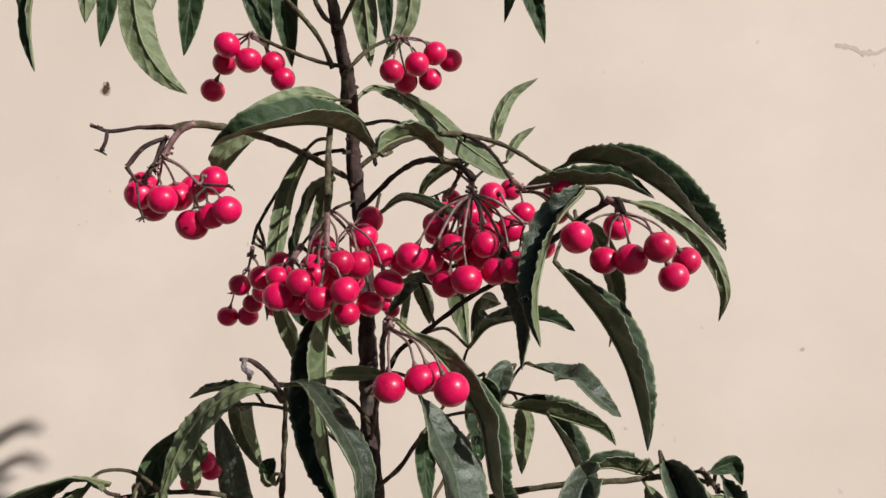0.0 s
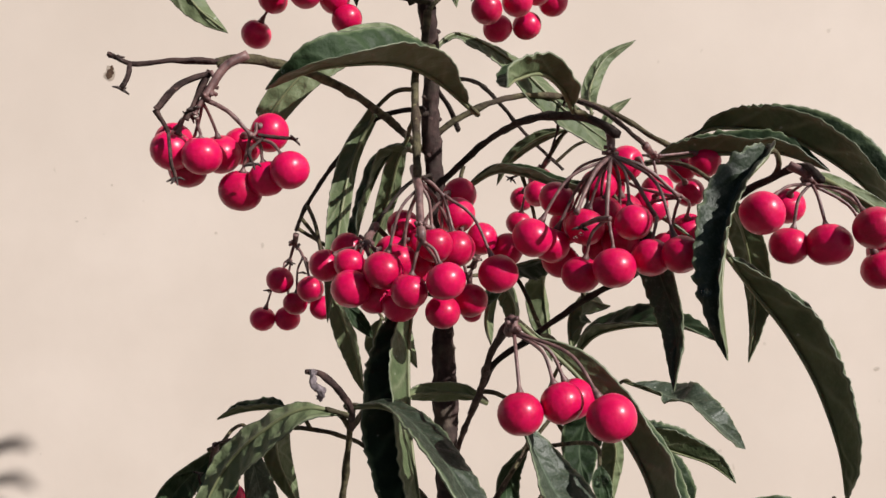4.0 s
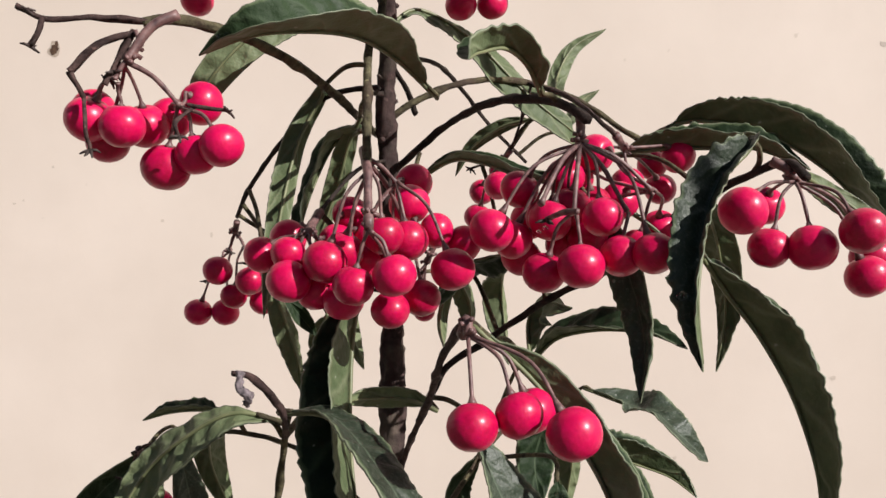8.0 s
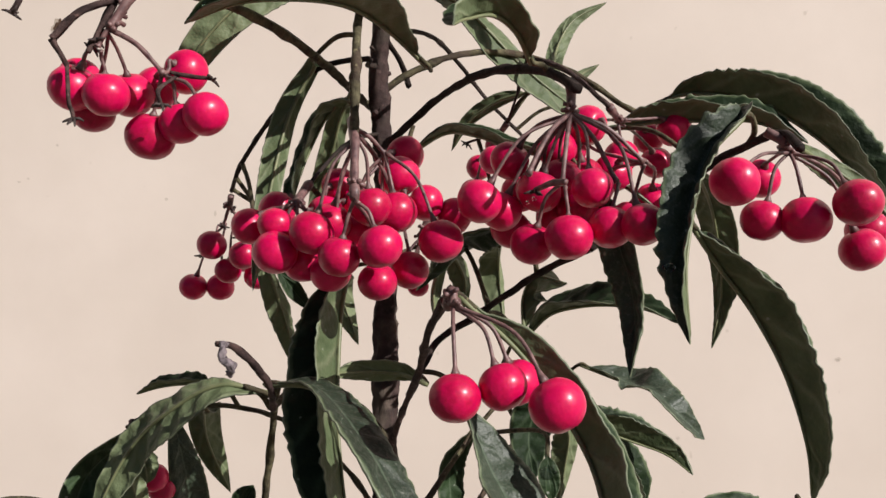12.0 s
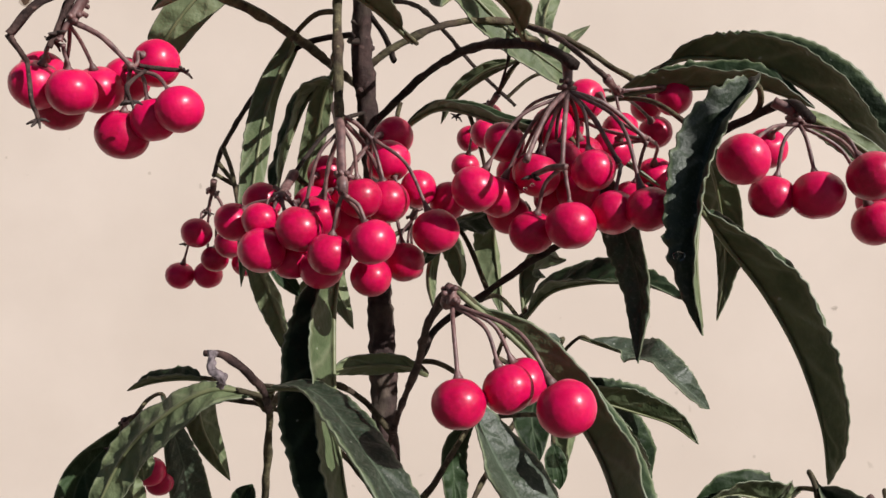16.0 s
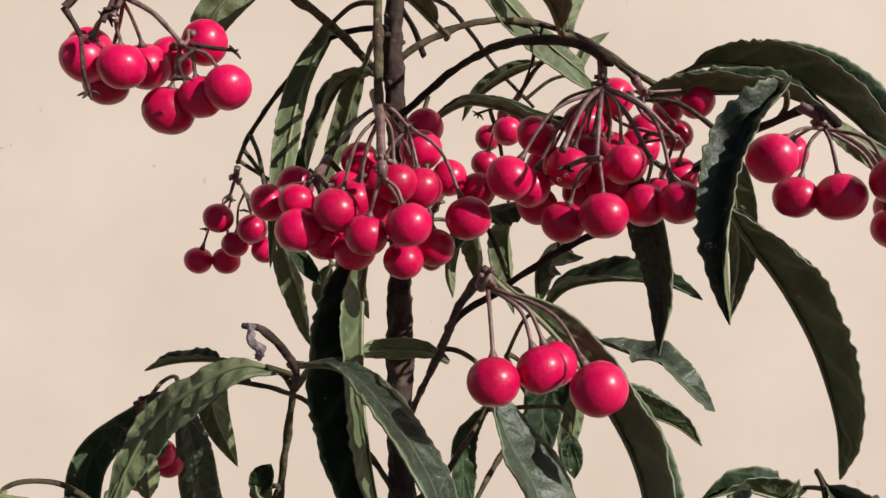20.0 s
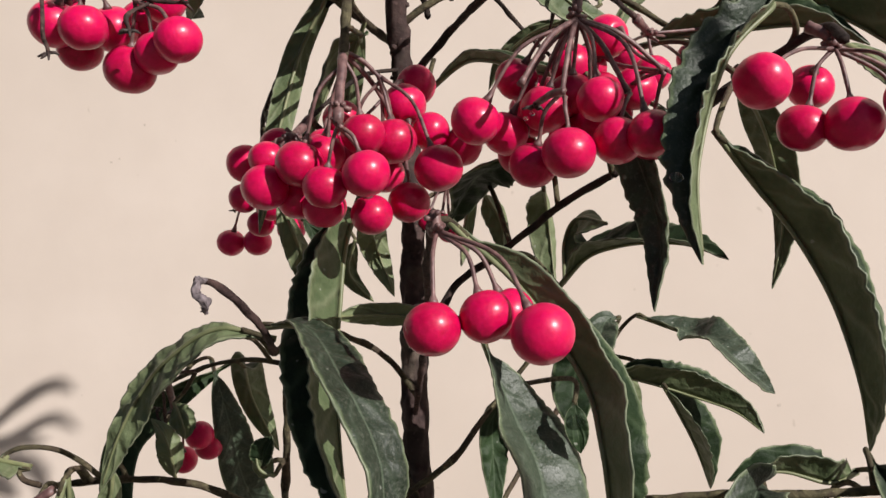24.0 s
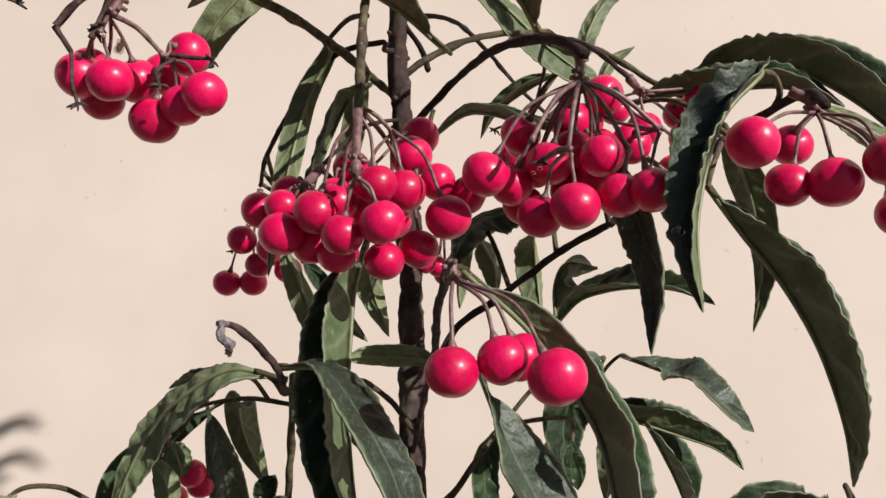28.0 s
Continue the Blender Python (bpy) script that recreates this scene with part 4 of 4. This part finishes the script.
leaf([(-0.0888, 0.2250, 0.6294), (-0.0965, 0.2280, 0.6246), (-0.1039, 0.2299, 0.6176), (-0.1072, 0.2320, 0.6061)], 0.0046, 27, 1, 30, 0, 25, stalk=(-0.0936, 0.2412, 0.6279))
leaf([(-0.0794, 0.2360, 0.6344), (-0.0805, 0.2370, 0.6270), (-0.0843, 0.2380, 0.6177), (-0.0868, 0.2390, 0.6093)], 0.0026, 27, -1, 30, 0, 25, stalk=(-0.0808, 0.2451, 0.6285))
leaf([(-0.0849, 0.2820, 0.6359), (-0.0876, 0.2808, 0.6327), (-0.0880, 0.2807, 0.6253), (-0.0853, 0.2810, 0.6190)], 0.0028, -5, -1, 40, 0, 30, wave=2, stalk=(-0.0866, 0.2770, 0.6322))
leaf([(-0.0478, 0.2390, 0.6326), (-0.0502, 0.2379, 0.6339), (-0.0514, 0.2380, 0.6369)], 0.0030, 19, -1, 30, 0, 25, stalk=(-0.0467, 0.2433, 0.6342))
leaf([(-0.0499, 0.2380, 0.6342), (-0.0497, 0.2380, 0.6373), (-0.0484, 0.2390, 0.6401)], 0.0026, 18, 1, 30, 0, 25, stalk=(-0.0467, 0.2433, 0.6342))
leaf([(-0.0459, 0.2400, 0.6260), (-0.0393, 0.2384, 0.6148), (-0.0355, 0.2375, 0.6012), (-0.0302, 0.2370, 0.5900)], 0.0073, -50, 1, 40, 0, 25, stalk=(-0.0474, 0.2452, 0.6271))
leaf([(-0.0491, 0.2430, 0.5985), (-0.0577, 0.2451, 0.5922), (-0.0617, 0.2460, 0.5831), (-0.0624, 0.2460, 0.5753)], 0.0036, 20, 1, 30, 0, 25)
leaf([(0.0611, 0.2370, 0.6384), (0.0548, 0.2321, 0.6377), (0.0459, 0.2316, 0.6395), (0.0366, 0.2310, 0.6372)], 0.0050, -80, 1, 61, 61, 25, stalk=(0.0623, 0.2240, 0.6389))
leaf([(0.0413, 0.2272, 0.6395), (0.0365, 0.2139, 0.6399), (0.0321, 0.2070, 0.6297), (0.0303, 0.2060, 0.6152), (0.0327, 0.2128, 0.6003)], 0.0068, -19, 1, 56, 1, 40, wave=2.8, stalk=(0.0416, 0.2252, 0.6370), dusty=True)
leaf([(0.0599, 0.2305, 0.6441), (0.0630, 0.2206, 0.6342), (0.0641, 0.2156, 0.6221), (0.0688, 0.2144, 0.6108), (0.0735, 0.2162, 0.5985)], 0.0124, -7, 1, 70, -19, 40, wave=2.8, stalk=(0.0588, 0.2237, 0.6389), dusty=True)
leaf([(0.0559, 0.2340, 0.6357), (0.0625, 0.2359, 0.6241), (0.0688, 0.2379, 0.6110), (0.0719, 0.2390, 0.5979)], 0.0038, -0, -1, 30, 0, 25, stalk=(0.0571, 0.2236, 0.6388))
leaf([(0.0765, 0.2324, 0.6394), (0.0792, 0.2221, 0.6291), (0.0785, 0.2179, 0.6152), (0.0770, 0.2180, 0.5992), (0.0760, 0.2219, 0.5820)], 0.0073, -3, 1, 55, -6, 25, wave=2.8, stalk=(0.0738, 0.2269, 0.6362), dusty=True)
leaf([(0.0684, 0.2160, 0.6416), (0.0742, 0.2199, 0.6430), (0.0780, 0.2241, 0.6418), (0.0811, 0.2260, 0.6358)], 0.0027, 7, 1, 35, 0, 25, stalk=(0.0657, 0.2246, 0.6384))
leaf([(0.0687, 0.2200, 0.6366), (0.0772, 0.2239, 0.6276), (0.0769, 0.2248, 0.6151), (0.0719, 0.2280, 0.5893)], 0.0056, -16, -1, 30, 0, 25, stalk=(0.0673, 0.2250, 0.6380))
leaf([(-0.0960, 0.1960, 0.7759), (-0.0965, 0.1960, 0.7639), (-0.0976, 0.1960, 0.7533), (-0.0961, 0.1960, 0.7417)], 0.0027, -35, 1, 45, 0, 25, stalk=(-0.0636, 0.2380, 0.7970))
leaf([(-0.0937, 0.2180, 0.7838), (-0.0931, 0.2180, 0.7726), (-0.0937, 0.2180, 0.7591)], 0.0031, 10, -1, 20, 0, 25, stalk=(-0.0636, 0.2380, 0.7970))
leaf([(-0.0895, 0.2230, 0.7856), (-0.0895, 0.2230, 0.7699), (-0.0917, 0.2230, 0.7540)], 0.0030, 25, 1, 30, 0, 25, stalk=(-0.0636, 0.2380, 0.7970))
leaf([(-0.0903, 0.2425, 0.7903), (-0.0901, 0.2425, 0.7742), (-0.0878, 0.2425, 0.7610), (-0.0821, 0.2425, 0.7515), (-0.0743, 0.2425, 0.7451)], 0.0049, 15, -1, 25, 0, 25, stalk=(-0.0636, 0.2380, 0.7970))
leaf([(-0.0885, 0.2500, 0.7934), (-0.0868, 0.2500, 0.7816), (-0.0883, 0.2500, 0.7693)], 0.0020, 20, -1, 20, 0, 25, stalk=(-0.0636, 0.2380, 0.7970))
leaf([(-0.0744, 0.2500, 0.7934), (-0.0753, 0.2500, 0.7816), (-0.0765, 0.2500, 0.7697), (-0.0778, 0.2500, 0.7578)], 0.0042, 30, 1, 35, 0, 25, stalk=(-0.0622, 0.2392, 0.7951))
leaf([(-0.0594, 0.2530, 0.7959), (-0.0582, 0.2530, 0.7825), (-0.0532, 0.2530, 0.7599)], 0.0046, 20, 1, 25, 0, 25, stalk=(-0.0504, 0.2576, 0.8000))
leaf([(-0.0502, 0.2550, 0.7967), (-0.0493, 0.2550, 0.7797), (-0.0462, 0.2550, 0.7555)], 0.0043, 15, 1, 30, 0, 25, stalk=(-0.0492, 0.2579, 0.7974))
leaf([(-0.0278, 0.2530, 0.7959), (-0.0244, 0.2530, 0.7791), (-0.0218, 0.2530, 0.7551)], 0.0043, 15, -1, 30, 0, 25, stalk=(-0.0344, 0.2436, 0.7873))
leaf([(-0.0193, 0.2535, 0.7916), (-0.0179, 0.2535, 0.7784), (-0.0170, 0.2535, 0.7619)], 0.0026, 13, 1, 30, 0, 25, stalk=(-0.0149, 0.2414, 0.7935))
leaf([(-0.0117, 0.2530, 0.7966), (-0.0098, 0.2530, 0.7825), (-0.0106, 0.2530, 0.7705), (-0.0141, 0.2530, 0.7628), (-0.0184, 0.2530, 0.7566)], 0.0038, 22, -1, 30, 0, 25, stalk=(-0.0115, 0.2432, 0.7993))
leaf([(0.0109, 0.2060, 0.7826), (0.0169, 0.2060, 0.7717), (0.0165, 0.2060, 0.7630), (0.0152, 0.2060, 0.7560)], 0.0022, 10, 1, 30, 0, 25, stalk=(-0.0181, 0.2395, 0.7876))
leaf([(0.0144, 0.2400, 0.7932), (0.0226, 0.2401, 0.7801), (0.0267, 0.2411, 0.7694), (0.0295, 0.2410, 0.7594)], 0.0036, 1, 1, 30, 0, 25, stalk=(-0.0075, 0.2451, 0.8057))


# the main stem, from the soil to the crown
c, length = spline([(-0.010, 0.250, -0.01), (-0.012, 0.248, 0.25), (-0.016, 0.245, 0.45)] + TRUNK[::-1], 480)
bm = bmesh.new()
tube(bm, c, lambda u: (0.0034 - 0.0009 * u - 0.0011 * max(0, u - 0.84) / 0.16) * (1 + 0.20 * max(0, math.sin(u * length * 190)) ** 10 + 0.10 * max(0, math.sin(u * length * 431 + 2)) ** 8), 20, 0.42, 330)
for k in range(46):
    # leaf scars and knots
    q = c[rng.randrange(330, 478)]
    a = rng.uniform(0, 2 * math.pi)
    out = Vector((math.cos(a), math.sin(a), rng.uniform(-0.1, 0.3)))
    tube(bm, [q + out * 0.0014, q + out * 0.0021, q + out * rng.uniform(0.0024, 0.0030)], lambda u: 0.00085 - 0.00045 * u, 7, 0.4, 700)
add("main_stem", bm, BARK, None, "dark brown woody stem with leaf scars")

# an unseen taller shrub, added for the shade its leaves throw on the wall
TALL = Vector((0.4000, -0.1200, 1.2500))
LOW = Vector((0.7452, 0.1700, 0.7873))
tall = tagged(new("tall_shrub"), "unseen taller leafy shrub, placed for the shade of its leaves on the wall", "shrub")
tall.location = (TALL.x, TALL.y, 0)
bpy.context.view_layer.update()
owner[:] = [tall, tall.matrix_world.inverted()]
stem("main_stem", [(TALL.x, TALL.y, -0.01), (TALL.x + 0.004, TALL.y, 0.5), (TALL.x, TALL.y, 0.9), (TALL.x, TALL.y, TALL.z)], 0.006, 0.003)
leaf([(0.4911, -0.1200, 1.2563), (0.5146, -0.1200, 1.2810), (0.5358, -0.1200, 1.2990), (0.5560, -0.1200, 1.3092), (0.5701, -0.1200, 1.3028)], 0.0067, 58, 1, 20, 0, 15, stalk=(0.4000, -0.1200, 1.2400))
leaf([(0.5029, -0.1200, 1.2599), (0.5301, -0.1200, 1.2755), (0.5550, -0.1200, 1.2868), (0.5730, -0.1200, 1.2769)], 0.0039, 58, 1, 20, 0, 15, stalk=(0.4000, -0.1200, 1.2400))
leaf([(0.4911, -0.1200, 1.2607), (0.5146, -0.1200, 1.2687), (0.5340, -0.1200, 1.2731), (0.5517, -0.1200, 1.2714)], 0.0052, 58, 1, 20, 0, 15, stalk=(0.4000, -0.1200, 1.2400))
leaf([(0.5068, -0.1200, 1.2596), (0.5301, -0.1200, 1.2602), (0.5456, -0.1200, 1.2505), (0.5503, -0.1200, 1.2296)], 0.0042, 58, 1, 20, 0, 15, stalk=(0.4000, -0.1200, 1.2400))
leaf([(0.4910, -0.1200, 1.2475), (0.5146, -0.1200, 1.2468), (0.5333, -0.1200, 1.2338)], 0.0055, 58, 1, 20, 0, 15, stalk=(0.4000, -0.1200, 1.2400))
leaf([(0.5363, -0.1200, 1.1514), (0.5412, -0.1200, 1.1802), (0.5536, -0.1200, 1.1941)], 0.0024, 58, 1, 20, 0, 15, stalk=(0.4000, -0.1200, 1.2400))
leaf([(0.5422, -0.1200, 1.1511), (0.5576, -0.1200, 1.1727), (0.5729, -0.1200, 1.1830), (0.5977, -0.1200, 1.1892)], 0.0021, 58, 1, 20, 0, 15, stalk=(0.4000, -0.1200, 1.2400))
leaf([(0.5382, -0.1200, 1.1468), (0.5518, -0.1200, 1.1774), (0.5613, -0.1200, 1.1858)], 0.0015, 58, 1, 20, 0, 15, stalk=(0.4000, -0.1200, 1.2400))

# a low shrub further along the wall, of which only the shade of two curled shoots is seen
low = tagged(new("low_shrub"), "low slender shrub with curled young shoots near the wall", "shrub")
low.location = (LOW.x, LOW.y, 0)
bpy.context.view_layer.update()
owner[:] = [low, low.matrix_world.inverted()]
stem("main_stem", [(LOW.x, LOW.y, -0.01), (LOW.x + 0.006, LOW.y, 0.3), (LOW.x, LOW.y, LOW.z)], 0.004, 0.0025)
stem("shoot", [(0.7452, 0.1700, 0.7871), (0.7275, 0.1700, 0.8199), (0.7140, 0.1700, 0.8465), (0.7074, 0.1700, 0.8668), (0.6974, 0.1700, 0.8772)], 0.0005, 0.0009)
stem("shoot", [(0.7452, 0.1700, 0.7871), (0.7182, 0.1700, 0.8203), (0.6964, 0.1700, 0.8453), (0.6891, 0.1700, 0.8609), (0.6815, 0.1700, 0.8669)], 0.0005, 0.0009)


# stains and chips on the wall
def fleck(x, z, size, seed, stretch=1.0, dirt=None, proud=0.0001):
    """A small dark scab of dirt stuck on the paint."""
    bm = bmesh.new()
    rim = []
    for k in range(18):
        a = 2 * math.pi * k / 18
        d = 1 + 0.6 * noise.noise(Vector((math.cos(a) * 1.3, math.sin(a) * 1.3, seed)))
        rim.append(bm.verts.new((x + math.cos(a) * size * d, -proud, z + math.sin(a) * size * d * stretch)))
    bm.faces.new(rim)
    ob = part("dirt_speck", bm, dirt or FAINT, wall)
    return ob


FAINT = plain("faint stain", (0.56, 0.48, 0.405), (0.64, 0.56, 0.475), 0.9, 300.0)
SMEAR = plain("brownish smear", (0.36, 0.29, 0.225), (0.56, 0.48, 0.40), 0.9, 500.0)
DIRT = plain("grey brown dirt", (0.030, 0.015, 0.008), (0.15, 0.085, 0.05), 0.9, 700.0)
fleck(-0.2436, 0.8148, 0.0040, 1, 1.3, SMEAR)
fleck(-0.2438, 0.8140, 0.0027, 2, 1.1, DIRT, 0.0003)
fleck(-0.2424, 0.8180, 0.0013, 5, 1.4, DIRT, 0.0003)
fleck(0.2343, 0.6346, 0.0009, 4, 1.0)
fleck(-0.2644, 0.7175, 0.0011, 7, 0.6)
fleck(0.1919, 0.5472, 0.0008, 10, 1.0)
fleck(0.1462, 0.5840, 0.0010, 13, 1.0)
fleck(0.1224, 0.5811, 0.0010, 16, 1.0)
fleck(0.2344, 0.6354, 0.0018, 19, 0.5)
fleck(-0.1381, 0.7032, 0.0010, 22, 1.5)
fleck(-0.2407, 0.7413, 0.0008, 25, 1.0)
fleck(-0.1692, 0.7107, 0.0010, 28, 1.0)
fleck(-0.2585, 0.7198, 0.0008, 31, 1.0)


# a fine grey crack that wanders across the paint
def crack(points, width):
    c, length = spline(points, 60)
    bm = bmesh.new()
    rows = []
    for i, q in enumerate(c):
        w = width * (0.35 + 0.9 * abs(noise.noise(Vector((i * 0.21, 3.0, 0))))) * min(1, (len(c) - 1 - i) / 6 + 0.2)
        d = 0.0012 * noise.noise(Vector((i * 0.17, 8.0, 0)))
        rows.append([bm.verts.new((q.x, -0.0001, q.z + d + k * w)) for k in (-1, 1)])
    for a, b in zip(rows, rows[1:]):
        bm.faces.new((a[0], b[0], b[1], a[1]))
    part("crack", bm, CRACK, wall, "thin grey crack in the paint")


CRACK = plain("grey crack filler", (0.50, 0.43, 0.37), (0.60, 0.53, 0.455), 0.95, 400.0)
crack([(0.2545, 0, 0.8314), (0.2638, 0, 0.8296), (0.2717, 0, 0.8261), (0.2793, 0, 0.8255), (0.2878, 0, 0.8282), (0.3031, 0, 0.8263)], 0.0030)

# drops of water that cling to leaves and stalks
k = Mat("clear water")
k.set(Base_Color=(1, 1, 1, 1), Roughness=0.02, IOR=1.33, Transmission_Weight=1.0)
bm = bmesh.new()
bmesh.ops.create_uvsphere(bm, u_segments=20, v_segments=12, radius=1)
for v in bm.verts:
    v.co.x *= 1.15
    v.co.y *= 0.7
    v.co.z *= 0.85
DROP = bpy.data.meshes.new("water_drop")
bm.to_mesh(DROP)
bm.free()
DROP.materials.append(k.m)
DROP.polygons.foreach_set("use_smooth", [True] * len(DROP.polygons))


def water_drop(x, y, z, size, label):
    drop = tagged(new("water_drop", DROP), label, "drop", group="dew drops on the shrub")
    drop.location = (x, y, z)
    drop.scale = (size, size, size)


water_drop(0.0186, 0.1888, 0.6888, 0.00080, "small clear water drop clinging to a dark leaf")
for x, y, z in ((-0.0557, 0.2111, 0.7293), (-0.0549, 0.2110, 0.7294), (-0.0541, 0.2108, 0.7295)):
    water_drop(x, y, z, 0.00042, "tiny bright dew drop near a leaf tip")
water_drop(0.0095, 0.2280, 0.6477, 0.00150, "clear water drop on a bright green leaf tip")
water_drop(0.0005, 0.2035, 0.6987, 0.00040, "tiny dew drop on a dry calyx")
water_drop(-0.0004, 0.2045, 0.6981, 0.00034, "tiny dew drop on a dry calyx")
